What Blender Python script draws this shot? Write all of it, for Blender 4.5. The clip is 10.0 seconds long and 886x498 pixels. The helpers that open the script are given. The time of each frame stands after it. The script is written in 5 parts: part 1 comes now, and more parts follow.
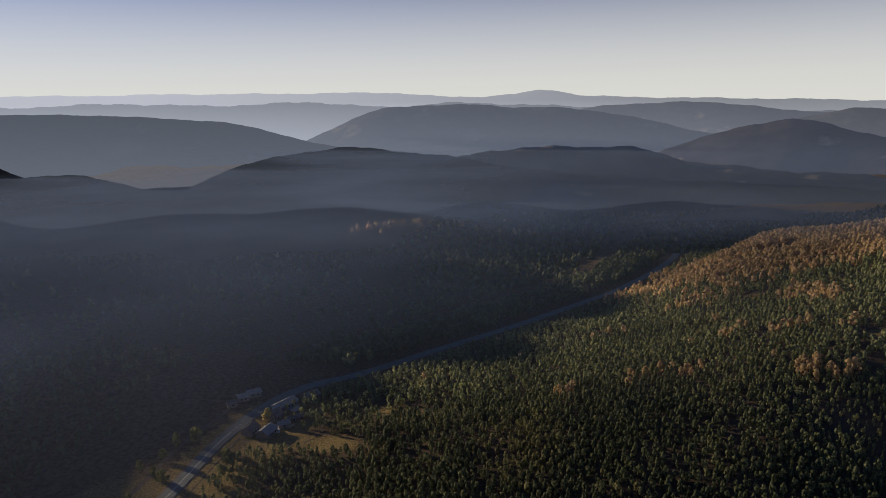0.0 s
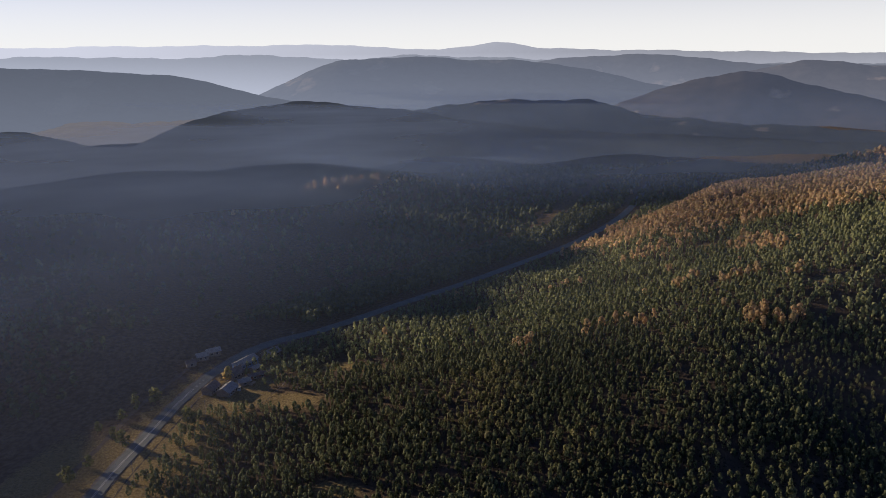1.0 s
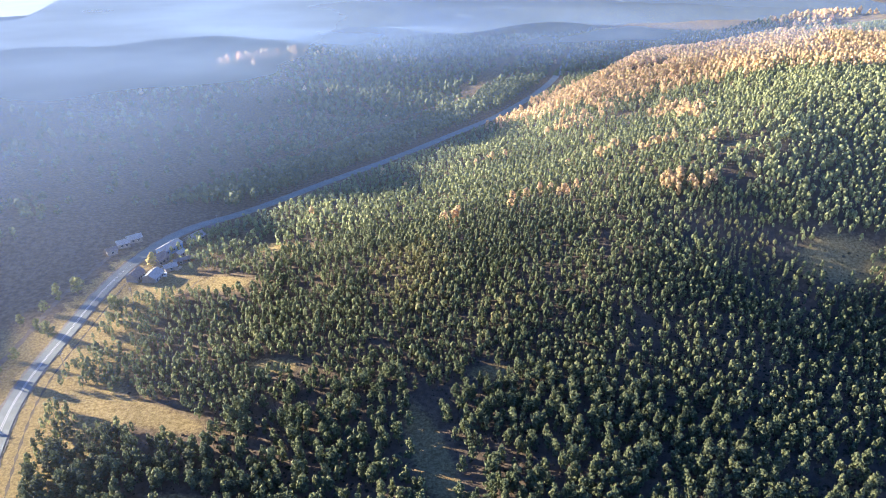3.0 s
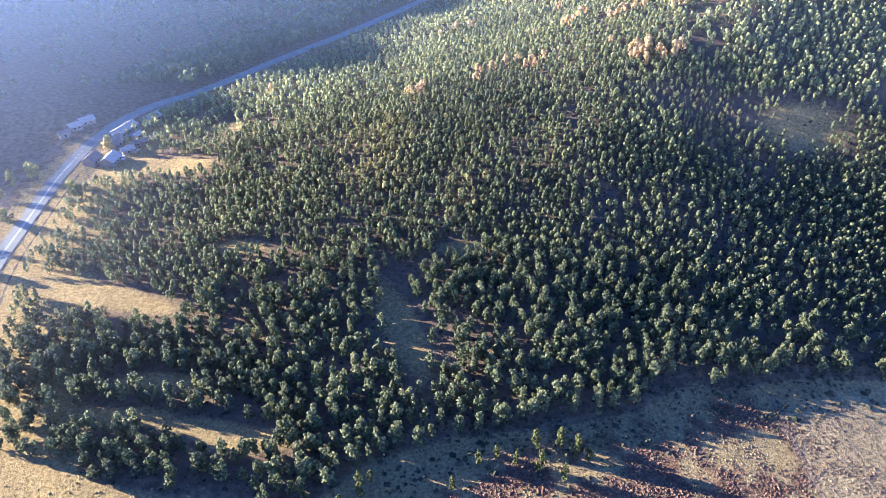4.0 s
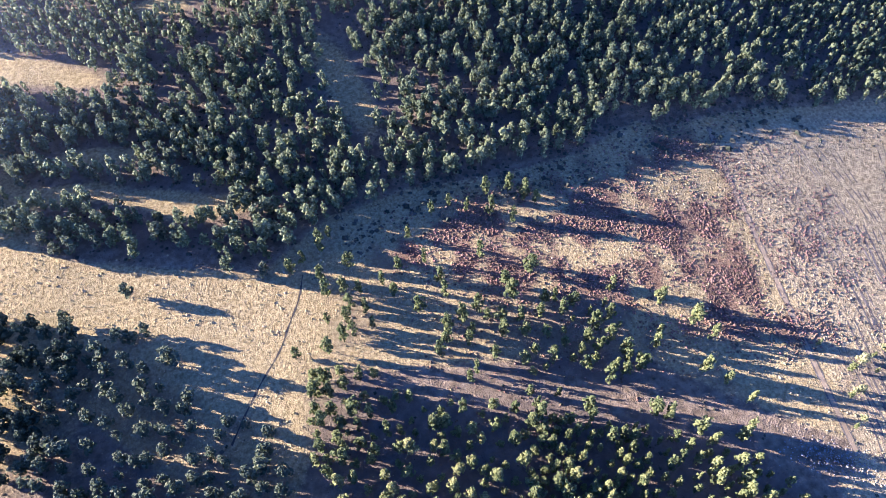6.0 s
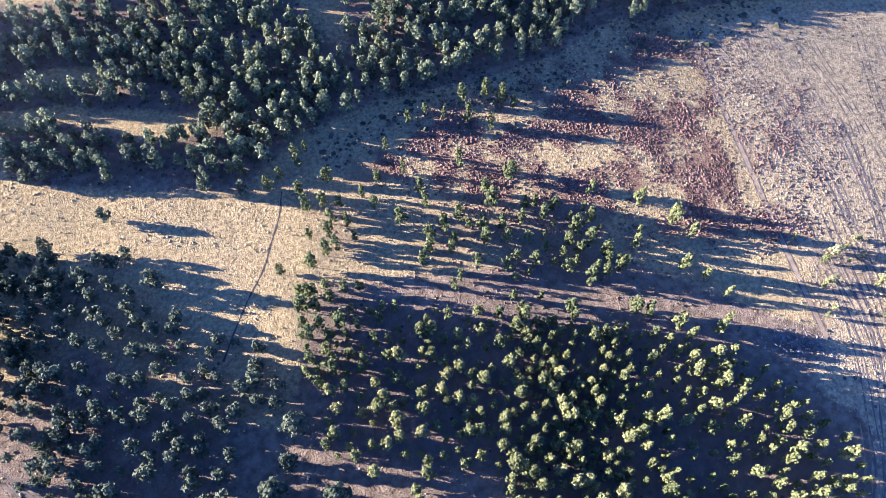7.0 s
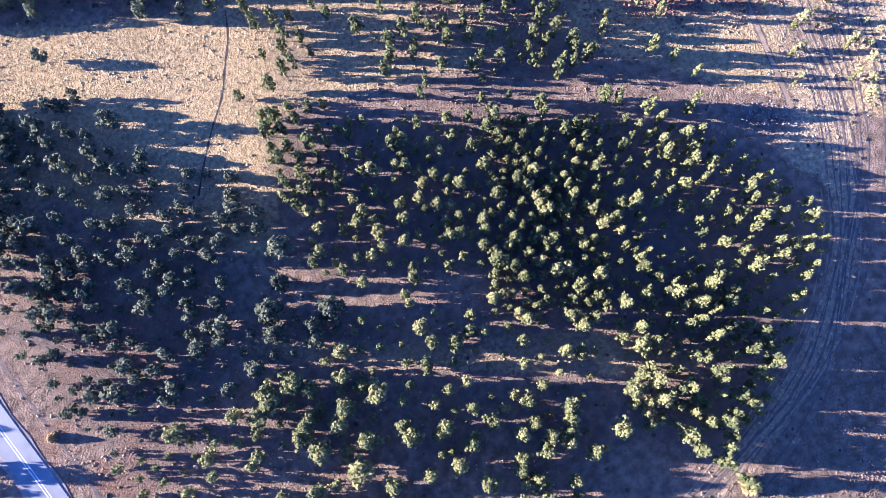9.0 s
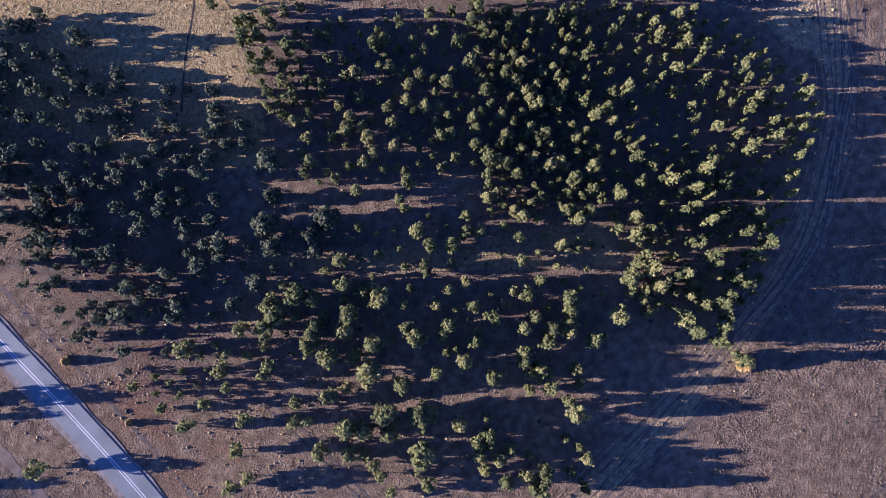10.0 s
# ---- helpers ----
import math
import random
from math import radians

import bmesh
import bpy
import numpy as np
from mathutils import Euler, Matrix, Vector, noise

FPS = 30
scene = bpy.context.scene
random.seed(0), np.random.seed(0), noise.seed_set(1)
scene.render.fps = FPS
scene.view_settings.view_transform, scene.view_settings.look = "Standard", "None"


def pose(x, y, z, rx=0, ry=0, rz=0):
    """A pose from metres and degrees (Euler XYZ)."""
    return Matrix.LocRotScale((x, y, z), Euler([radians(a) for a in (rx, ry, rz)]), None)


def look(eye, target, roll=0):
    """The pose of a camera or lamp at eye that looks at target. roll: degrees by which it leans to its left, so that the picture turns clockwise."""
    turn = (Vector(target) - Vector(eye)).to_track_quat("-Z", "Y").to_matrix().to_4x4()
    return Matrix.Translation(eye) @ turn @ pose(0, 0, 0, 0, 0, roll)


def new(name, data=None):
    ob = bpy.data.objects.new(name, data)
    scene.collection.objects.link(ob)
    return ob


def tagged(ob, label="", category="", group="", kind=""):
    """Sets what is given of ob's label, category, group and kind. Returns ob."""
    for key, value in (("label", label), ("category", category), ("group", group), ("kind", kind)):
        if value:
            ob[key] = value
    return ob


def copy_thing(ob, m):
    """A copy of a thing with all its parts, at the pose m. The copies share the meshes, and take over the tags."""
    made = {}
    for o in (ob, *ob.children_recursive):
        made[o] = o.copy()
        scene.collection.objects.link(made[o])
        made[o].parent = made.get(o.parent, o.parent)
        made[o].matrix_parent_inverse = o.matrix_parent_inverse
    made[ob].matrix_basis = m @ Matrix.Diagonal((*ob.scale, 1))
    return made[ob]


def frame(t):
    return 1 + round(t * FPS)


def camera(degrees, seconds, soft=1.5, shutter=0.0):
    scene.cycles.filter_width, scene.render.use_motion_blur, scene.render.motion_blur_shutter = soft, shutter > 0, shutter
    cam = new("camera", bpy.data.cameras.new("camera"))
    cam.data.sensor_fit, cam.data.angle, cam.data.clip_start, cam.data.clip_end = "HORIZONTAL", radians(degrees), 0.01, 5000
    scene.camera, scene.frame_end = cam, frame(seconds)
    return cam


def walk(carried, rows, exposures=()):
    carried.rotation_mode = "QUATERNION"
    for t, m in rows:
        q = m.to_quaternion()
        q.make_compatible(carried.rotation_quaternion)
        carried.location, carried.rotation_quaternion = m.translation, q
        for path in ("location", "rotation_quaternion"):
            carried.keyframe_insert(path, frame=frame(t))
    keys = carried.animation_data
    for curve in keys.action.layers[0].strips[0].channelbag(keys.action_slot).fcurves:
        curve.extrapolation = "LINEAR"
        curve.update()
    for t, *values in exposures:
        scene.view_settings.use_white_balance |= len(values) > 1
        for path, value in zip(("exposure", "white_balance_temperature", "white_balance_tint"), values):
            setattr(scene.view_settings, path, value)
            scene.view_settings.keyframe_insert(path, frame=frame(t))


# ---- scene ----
cam = camera(64.5, 10.0, soft=0.5)
EYE = 160.0
# seconds, yaw, pitch, roll of a craft that hovers in one place and tips its camera down
ROWS = [
    (0.0, 0.0, -11.49, -0.67), (0.5, -1.56, -14.26, -0.65), (1.0, -3.41, -15.19, -0.70), (1.5, -5.03, -16.51, -0.69),
    (2.0, -6.59, -18.58, -0.64), (3.5, -11.12, -30.03, -0.47), (4.0, -12.63, -35.38, -0.37), (4.5, -14.09, -40.77, -0.34),
    (5.0, -15.58, -46.01, -0.25), (5.5, -17.05, -51.04, -0.14), (7.0, -21.58, -62.64, 0.11), (7.5, -23.06, -66.43, 0.13),
    (8.0, -24.72, -70.38, 0.26), (8.5, -26.63, -74.25, 0.47), (9.0, -28.54, -78.14, 0.56), (9.5, -30.37, -82.08, 0.62),
    (10.0, -32.70, -86.07, 1.09),
]
EXPOSURES = [(0.0, -0.4, 6250, 13), (0.5, -0.1, 6200, 15), (1.5, 0.05, 6000, 17), (1.8, 0.45, 6150, 15), (2.0, 0.95, 6350, 16), (2.2, 1.45, 6450, 17), (3.3, 2.9, 5080, 8), (3.5, 2.95, 5020, 9), (4.5, 3.16, 5090, 23), (5.5, 3.16, 4880, 24), (7.0, 3.18, 4760, 24), (8.5, 3.15, 4740, 31), (9.5, 3.1, 4710, 36), (9.7, 3.0, 4700, 36), (9.9, 2.35, 4740, 33), (10.0, 1.95, 4830, 36)]
walk(cam, [(t, pose(0, 0, EYE, 90 + pitch, 0, yaw) @ pose(0, 0, 0, 0, 0, roll)) for t, yaw, pitch, roll in ROWS], EXPOSURES)

# ---- sky and sun ----
SUN_AZIMUTH, SUN_HEIGHT = -59.5, 11.8  # degrees clockwise from +y, and above the horizon
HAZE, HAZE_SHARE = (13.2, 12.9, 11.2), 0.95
world = bpy.data.worlds.new("sky")
scene.world = world
world.use_nodes = True
nodes = world.node_tree.nodes
sky = nodes.new("ShaderNodeTexSky")
sky.sky_type, sky.sun_disc = "NISHITA", False
sky.sun_elevation, sky.sun_rotation = radians(SUN_HEIGHT), radians(SUN_AZIMUTH)
sky.altitude, sky.air_density, sky.dust_density, sky.ozone_density = 900, 0.42, 0.2, 3.0
# a pale bright haze band is mixed into the sky near the horizon, all the way round
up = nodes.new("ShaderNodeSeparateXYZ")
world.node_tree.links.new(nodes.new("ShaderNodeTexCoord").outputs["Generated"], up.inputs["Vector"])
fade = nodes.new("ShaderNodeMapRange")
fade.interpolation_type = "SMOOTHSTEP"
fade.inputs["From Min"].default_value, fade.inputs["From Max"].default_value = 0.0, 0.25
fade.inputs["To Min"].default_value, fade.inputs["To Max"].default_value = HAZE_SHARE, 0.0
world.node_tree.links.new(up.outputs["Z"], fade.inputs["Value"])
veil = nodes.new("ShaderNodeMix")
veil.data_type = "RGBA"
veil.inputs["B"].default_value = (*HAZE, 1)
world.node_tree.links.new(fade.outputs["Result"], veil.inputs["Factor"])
# the sky above the band is tinted bluer, for bluer shade
tinted_sky = nodes.new("ShaderNodeMix")
tinted_sky.data_type, tinted_sky.blend_type = "RGBA", "MULTIPLY"
tinted_sky.inputs["Factor"].default_value, tinted_sky.inputs["B"].default_value = 1.0, (0.8, 0.99, 1.28, 1)
world.node_tree.links.new(sky.outputs["Color"], tinted_sky.inputs["A"])
world.node_tree.links.new(tinted_sky.outputs["Result"], veil.inputs["A"])
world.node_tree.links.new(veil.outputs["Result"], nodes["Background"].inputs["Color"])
nodes["Background"].inputs["Strength"].default_value = 0.073
sun_data = bpy.data.lights.new("sun", "SUN")
sun_data.energy, sun_data.angle, sun_data.color = 5.0, radians(0.55), (1.0, 0.797, 0.52)
sun = new("sun", sun_data)
to_sun = Vector((math.sin(radians(SUN_AZIMUTH)) * math.cos(radians(SUN_HEIGHT)), math.cos(radians(SUN_AZIMUTH)) * math.cos(radians(SUN_HEIGHT)), math.sin(radians(SUN_HEIGHT))))
sun.matrix_world = look(to_sun * 500, (0, 0, 0))


# ---- materials ----
def material(name, base, other=None, size=1.0, rough=0.9, fine=0.0, bump=0.0, island=0.0, object_random=0.0, through_light=0.0, metal=0.0):
    """Two colours mixed by noise at a coarse and a fine size (metres), with relief and some variation from piece to piece."""
    mat = bpy.data.materials.new(name)
    mat.use_nodes = True
    tree = mat.node_tree
    n, link = tree.nodes, tree.links.new
    shader = n["Principled BSDF"]
    shader.inputs["Roughness"].default_value, shader.inputs["Metallic"].default_value = rough, metal
    shader.inputs["Specular IOR Level"].default_value = 0.25
    place = n.new("ShaderNodeNewGeometry")
    big = n.new("ShaderNodeTexNoise")
    big.inputs["Scale"].default_value, big.inputs["Detail"].default_value = 1 / size, 6
    link(place.outputs["Position"], big.inputs["Vector"])
    ramp = n.new("ShaderNodeMapRange")
    ramp.inputs["From Min"].default_value, ramp.inputs["From Max"].default_value = 0.36, 0.64
    link(big.outputs["Fac"], ramp.inputs["Value"])
    mix = n.new("ShaderNodeMix")
    mix.data_type = "RGBA"
    link(ramp.outputs["Result"], mix.inputs["Factor"])
    mix.inputs["A"].default_value, mix.inputs["B"].default_value = (*base, 1), (*(other or base), 1)
    colour = mix.outputs["Result"]
    for source, amount in ((place.outputs["Random Per Island"], island), (n.new("ShaderNodeObjectInfo").outputs["Random"], object_random)):
        if amount:
            vary = n.new("ShaderNodeMapRange")
            vary.inputs["To Min"].default_value, vary.inputs["To Max"].default_value = 1 - amount, 1 + amount
            link(source, vary.inputs["Value"])
            shade = n.new("ShaderNodeHueSaturation")
            link(vary.outputs["Result"], shade.inputs["Value"])
            turn = n.new("ShaderNodeMapRange")
            turn.inputs["To Min"].default_value, turn.inputs["To Max"].default_value = 0.5 + 0.05 * amount, 0.5 - 0.05 * amount
            link(source, turn.inputs["Value"])
            link(turn.outputs["Result"], shade.inputs["Hue"])
            link(colour, shade.inputs["Color"])
            colour = shade.outputs["Color"]
    link(colour, shader.inputs["Base Color"])
    if bump:
        grain = n.new("ShaderNodeTexNoise")
        grain.inputs["Scale"].default_value, grain.inputs["Detail"].default_value, grain.inputs["Roughness"].default_value = 1 / (fine or size / 8), 5, 0.6
        link(place.outputs["Position"], grain.inputs["Vector"])
        relief = n.new("ShaderNodeBump")
        relief.inputs["Strength"].default_value, relief.inputs["Distance"].default_value = 1.0, bump
        link(grain.outputs["Fac"], relief.inputs["Height"])
        link(relief.outputs["Normal"], shader.inputs["Normal"])
    if through_light:
        leaf = n.new("ShaderNodeBsdfTranslucent")
        link(colour, leaf.inputs["Color"])
        both = n.new("ShaderNodeMixShader")
        both.inputs["Fac"].default_value = through_light
        link(shader.outputs["BSDF"], both.inputs[1])
        link(leaf.outputs["BSDF"], both.inputs[2])
        link(both.outputs["Shader"], n["Material Output"].inputs["Surface"])
    return mat


def ground_material():
    """Dry grass, heath, bare soil and forest litter by the ground's zones, broken up by noise."""
    mat = material("ground", (0.108, 0.081, 0.052), (0.215, 0.16, 0.103), size=2.2, rough=1.0, fine=0.5, bump=0.4)
    tree = mat.node_tree
    n, link = tree.nodes, tree.links.new
    shader = n["Principled BSDF"]
    shader.inputs["Specular IOR Level"].default_value = 0.0
    colour = shader.inputs["Base Color"].links[0].from_socket
    place = n.new("ShaderNodeNewGeometry")
    zones = n.new("ShaderNodeSeparateColor")
    attribute = n.new("ShaderNodeAttribute")
    attribute.attribute_name = "zones"
    link(attribute.outputs["Color"], zones.inputs["Color"])
    looks = (("Red", (0.168, 0.123, 0.057), (0.37, 0.287, 0.138), 1.1), ("Green", (0.08, 0.045, 0.03), (0.215, 0.145, 0.086), 0.9), ("Blue", (0.17, 0.13, 0.07), (0.41, 0.32, 0.168), 1.2))
    for channel, dark, light, size in looks:
        speck = n.new("ShaderNodeTexNoise")
        speck.inputs["Scale"].default_value, speck.inputs["Detail"].default_value, speck.inputs["Roughness"].default_value = 1 / size, 8, 0.72
        link(place.outputs["Position"], speck.inputs["Vector"])
        spread = n.new("ShaderNodeMapRange")
        spread.inputs["From Min"].default_value, spread.inputs["From Max"].default_value = 0.38, 0.62
        link(speck.outputs["Fac"], spread.inputs["Value"])
        pair = n.new("ShaderNodeMix")
        pair.data_type = "RGBA"
        pair.inputs["A"].default_value, pair.inputs["B"].default_value = (*dark, 1), (*light, 1)
        link(spread.outputs["Result"], pair.inputs["Factor"])
        ragged = n.new("ShaderNodeMath")
        ragged.operation = "MULTIPLY_ADD"
        link(speck.outputs["Fac"], ragged.inputs[0])
        ragged.inputs[1].default_value = 0.9
        link(zones.outputs[channel], ragged.inputs[2])
        edge = n.new("ShaderNodeMapRange")
        edge.inputs["From Min"].default_value, edge.inputs["From Max"].default_value = 0.8, 1.1
        link(ragged.outputs["Value"], edge.inputs["Value"])
        over = n.new("ShaderNodeMix")
        over.data_type = "RGBA"
        link(edge.outputs["Result"], over.inputs["Factor"])
        link(colour, over.inputs["A"])
        link(pair.outputs["Result"], over.inputs["B"])
        colour = over.outputs["Result"]
    # the litter colour also carries the shade on the ground under the trees
    litter = n.new("ShaderNodeTexNoise")
    litter.inputs["Scale"].default_value, litter.inputs["Detail"].default_value = 2.2, 8
    link(place.outputs["Position"], litter.inputs["Vector"])
    ragged = n.new("ShaderNodeMath")
    ragged.operation = "MULTIPLY_ADD"
    link(litter.outputs["Fac"], ragged.inputs[0])
    ragged.inputs[1].default_value = 0.8
    link(attribute.outputs["Alpha"], ragged.inputs[2])
    edge = n.new("ShaderNodeMapRange")
    edge.inputs["From Min"].default_value, edge.inputs["From Max"].default_value, edge.inputs["To Max"].default_value = 0.55, 1.15, 0.65
    link(ragged.outputs["Value"], edge.inputs["Value"])
    over = n.new("ShaderNodeMix")
    over.data_type = "RGBA"
    link(edge.outputs["Result"], over.inputs["Factor"])
    link(colour, over.inputs["A"])
    over.inputs["B"].default_value = (0.125, 0.098, 0.076, 1)
    link(over.outputs["Result"], shader.inputs["Base Color"])
    return mat


GROUND = ground_material()
NEEDLES = material("pine needles", (0.135, 0.147, 0.052), (0.21, 0.212, 0.078), size=1.5, rough=0.8, island=0.32, object_random=0.34, through_light=0.46)
# darker copy of the needle colour, for the western pines standing in shade
SHADED_NEEDLES = material("shaded pine needles", (0.068, 0.08, 0.046), (0.112, 0.124, 0.066), size=1.5, rough=0.8, island=0.32, object_random=0.34, through_light=0.42)
FOREST = material("forest needles", (0.112, 0.13, 0.063), (0.185, 0.198, 0.094), size=26, rough=0.8, island=0.3, through_light=0.34)
# lighter, yellower copy of the forest colour, for the brightly lit upper slope
FOREST_BRIGHT = material("bright forest needles", (0.195, 0.215, 0.098), (0.29, 0.305, 0.142), size=40, rough=0.8, island=0.3, through_light=0.38)
LARCH = material("golden larch", (0.52, 0.38, 0.19), (0.63, 0.465, 0.245), size=20, rough=0.8, island=0.3, through_light=0.45)
BARK = material("bark", (0.16, 0.09, 0.05), (0.22, 0.13, 0.08), size=0.5, rough=0.95, bump=0.02)
SHRUB = material("heath shrubs", (0.085, 0.049, 0.031), (0.19, 0.118, 0.073), size=5, rough=0.95, island=0.5)
DRY_SHRUB = material("dry brown stubble", (0.1, 0.072, 0.042), (0.2, 0.15, 0.09), size=5, rough=0.95, island=0.45)
SCRUB_AND_SHADE = material("dark juniper scrub", (0.035, 0.04, 0.022), (0.07, 0.06, 0.04), size=4, rough=0.9, island=0.4)
TUFT = material("dry grass tufts", (0.24, 0.182, 0.085), (0.385, 0.3, 0.146), size=4, rough=0.95, island=0.4)
ASPHALT = material("worn asphalt", (0.148, 0.163, 0.16), (0.195, 0.212, 0.208), size=5, rough=0.75, fine=0.05, bump=0.004)
PAINT = material("road paint", (0.62, 0.62, 0.6), (0.45, 0.45, 0.44), size=0.8, rough=0.7)
GRAVEL = material("gravel", (0.15, 0.13, 0.11), (0.23, 0.2, 0.165), size=2, rough=0.95, fine=0.12, bump=0.03)
SOIL = material("tracked soil", (0.14, 0.108, 0.078), (0.205, 0.16, 0.115), size=2.5, rough=1.0, fine=0.3, bump=0.08)
DITCH = material("dark ditch soil", (0.038, 0.031, 0.025), (0.06, 0.05, 0.04), size=1.5, rough=1.0, fine=0.2, bump=0.08)
PALE_SOIL = material("pale trodden soil", (0.19, 0.138, 0.08), (0.29, 0.215, 0.125), size=2, rough=1.0, fine=0.25, bump=0.05)
FOREST_LIGHT = material("light pine needles", (0.205, 0.2, 0.085), (0.275, 0.262, 0.115), size=14, rough=0.8, island=0.3, through_light=0.4)
YELLOW_LEAVES = material("yellow birch leaves", (0.5, 0.4, 0.1), (0.6, 0.48, 0.16), size=3, rough=0.8, island=0.25, through_light=0.35)
RUBBLE = material("broken stone", (0.13, 0.115, 0.1), (0.24, 0.21, 0.18), size=1.5, rough=0.95, island=0.35)
GOLD_LEAVES = material("golden autumn leaves", (0.19, 0.125, 0.04), (0.26, 0.18, 0.06), size=2, rough=0.85, island=0.3, through_light=0.2)
RUT = material("wheel ruts", (0.082, 0.066, 0.05), (0.138, 0.113, 0.086), size=2, rough=1.0, fine=0.25, bump=0.06)
ROOF_PALE = material("pale sheet metal", (0.42, 0.41, 0.39), (0.34, 0.33, 0.32), size=2, rough=0.4, metal=0.3)
ROOF_DARK = material("weathered roofing", (0.16, 0.13, 0.12), (0.24, 0.2, 0.18), size=1.5, rough=0.8)
BOARDS = material("grey boards", (0.3, 0.26, 0.22), (0.22, 0.19, 0.16), size=1.2, rough=0.85, bump=0.01)
RED_BOARDS = material("red-brown boards", (0.2, 0.1, 0.07), (0.27, 0.14, 0.1), size=1.2, rough=0.85, bump=0.01)
PALE_WOOD = material("pale sawn wood", (0.45, 0.36, 0.25), (0.55, 0.45, 0.32), size=0.8, rough=0.8)
BLUE_WALL = material("blue painted wall", (0.24, 0.36, 0.55), (0.2, 0.3, 0.46), size=2, rough=0.7)
GLASS_DARK = material("window glass", (0.03, 0.035, 0.04), rough=0.1)


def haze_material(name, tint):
    """A see-through sheet that stands in for haze: mostly clear, with soft drifts, lit by sun and sky."""
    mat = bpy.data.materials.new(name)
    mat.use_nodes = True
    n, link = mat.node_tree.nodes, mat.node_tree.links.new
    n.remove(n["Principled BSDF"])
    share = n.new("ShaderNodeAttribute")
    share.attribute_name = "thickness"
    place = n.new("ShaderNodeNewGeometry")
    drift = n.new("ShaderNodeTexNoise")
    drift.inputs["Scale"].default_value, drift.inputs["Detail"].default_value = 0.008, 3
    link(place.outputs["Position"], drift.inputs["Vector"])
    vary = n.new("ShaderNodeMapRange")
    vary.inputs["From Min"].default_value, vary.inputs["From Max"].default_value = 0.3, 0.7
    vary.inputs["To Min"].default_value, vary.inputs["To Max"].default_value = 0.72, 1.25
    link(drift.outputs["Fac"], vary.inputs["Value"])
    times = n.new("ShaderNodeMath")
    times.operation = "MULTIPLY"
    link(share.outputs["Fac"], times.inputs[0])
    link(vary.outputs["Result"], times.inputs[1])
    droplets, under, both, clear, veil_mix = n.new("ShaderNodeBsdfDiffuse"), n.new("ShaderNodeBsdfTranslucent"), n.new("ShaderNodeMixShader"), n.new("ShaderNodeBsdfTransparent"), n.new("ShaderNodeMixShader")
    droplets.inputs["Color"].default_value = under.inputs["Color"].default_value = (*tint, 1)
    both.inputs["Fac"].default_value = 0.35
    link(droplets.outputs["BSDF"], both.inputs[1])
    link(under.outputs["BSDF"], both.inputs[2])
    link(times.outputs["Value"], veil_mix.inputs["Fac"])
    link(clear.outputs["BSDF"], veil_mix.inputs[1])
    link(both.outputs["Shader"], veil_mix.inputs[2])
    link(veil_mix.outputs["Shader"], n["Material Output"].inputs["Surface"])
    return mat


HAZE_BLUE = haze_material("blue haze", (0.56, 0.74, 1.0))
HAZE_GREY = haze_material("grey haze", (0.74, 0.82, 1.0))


# ---- the lie of the land ----
ROAD = np.array([(-58, -110), (-68, -62), (-75.5, -28), (-80.2, -1), (-84.9, 21.2), (-89.4, 40.2), (-93.6, 60), (-99, 92), (-105, 130), (-118, 205), (-120.5, 242), (-115.5, 283), (-110, 318), (-99, 353),
                 (-80, 384), (-48, 408), (-4, 448), (40, 486), (86, 530), (162, 608), (240, 720), (330, 900)], float)


def soft_step(a, b, v):
    u = np.clip((v - a) / (b - a), 0, 1)
    return u * u * (3 - 2 * u)


def road_offset(x, y):
    """Metres from the road's centre line, positive on its right (uphill) side."""
    best, side = np.full(np.shape(x), 1e9), np.zeros(np.shape(x))
    for (ax, ay), (bx, by) in zip(ROAD[:-1], ROAD[1:]):
        ux, uy = bx - ax, by - ay
        k = np.clip(((x - ax) * ux + (y - ay) * uy) / (ux * ux + uy * uy), 0, 1)
        d = np.hypot(x - ax - k * ux, y - ay - k * uy)
        cross = (y - ay) * ux - (x - ax) * uy
        near = d < best
        best, side = np.where(near, d, best), np.where(near, np.where(cross < 0, 1.0, -1.0), side)
    return best * side


def bell(x, y, cx, cy, sx, sy, turn=0.0):
    c, s = np.cos(np.radians(turn)), np.sin(np.radians(turn))
    u, v = (x - cx) * c + (y - cy) * s, (y - cy) * c - (x - cx) * s
    return np.exp(-(u / sx) ** 2 - (v / sy) ** 2)


def swell(x, y, size, turn=0.0):
    """Gentle waves, of height about 1."""
    c, s = np.cos(turn), np.sin(turn)
    u, v = (x * c + y * s) / size, (y * c - x * s) / size
    return (np.sin(u + 1.3 * np.sin(0.7 * v)) + np.sin(1.7 * v + 0.9 * np.sin(1.1 * u) + 2) + 0.6 * np.sin(2.9 * u - 1.3 * v + 1)) / 2.6


SHADE_RIDGE = np.array([(-700, -300, 165), (-730, 330, 168), (-765, 620, 168), (-830, 860, 216), (-980, 1130, 305), (-1360, 1480, 450), (-1950, 2280, 740), (-2500, 2900, 780)], float)


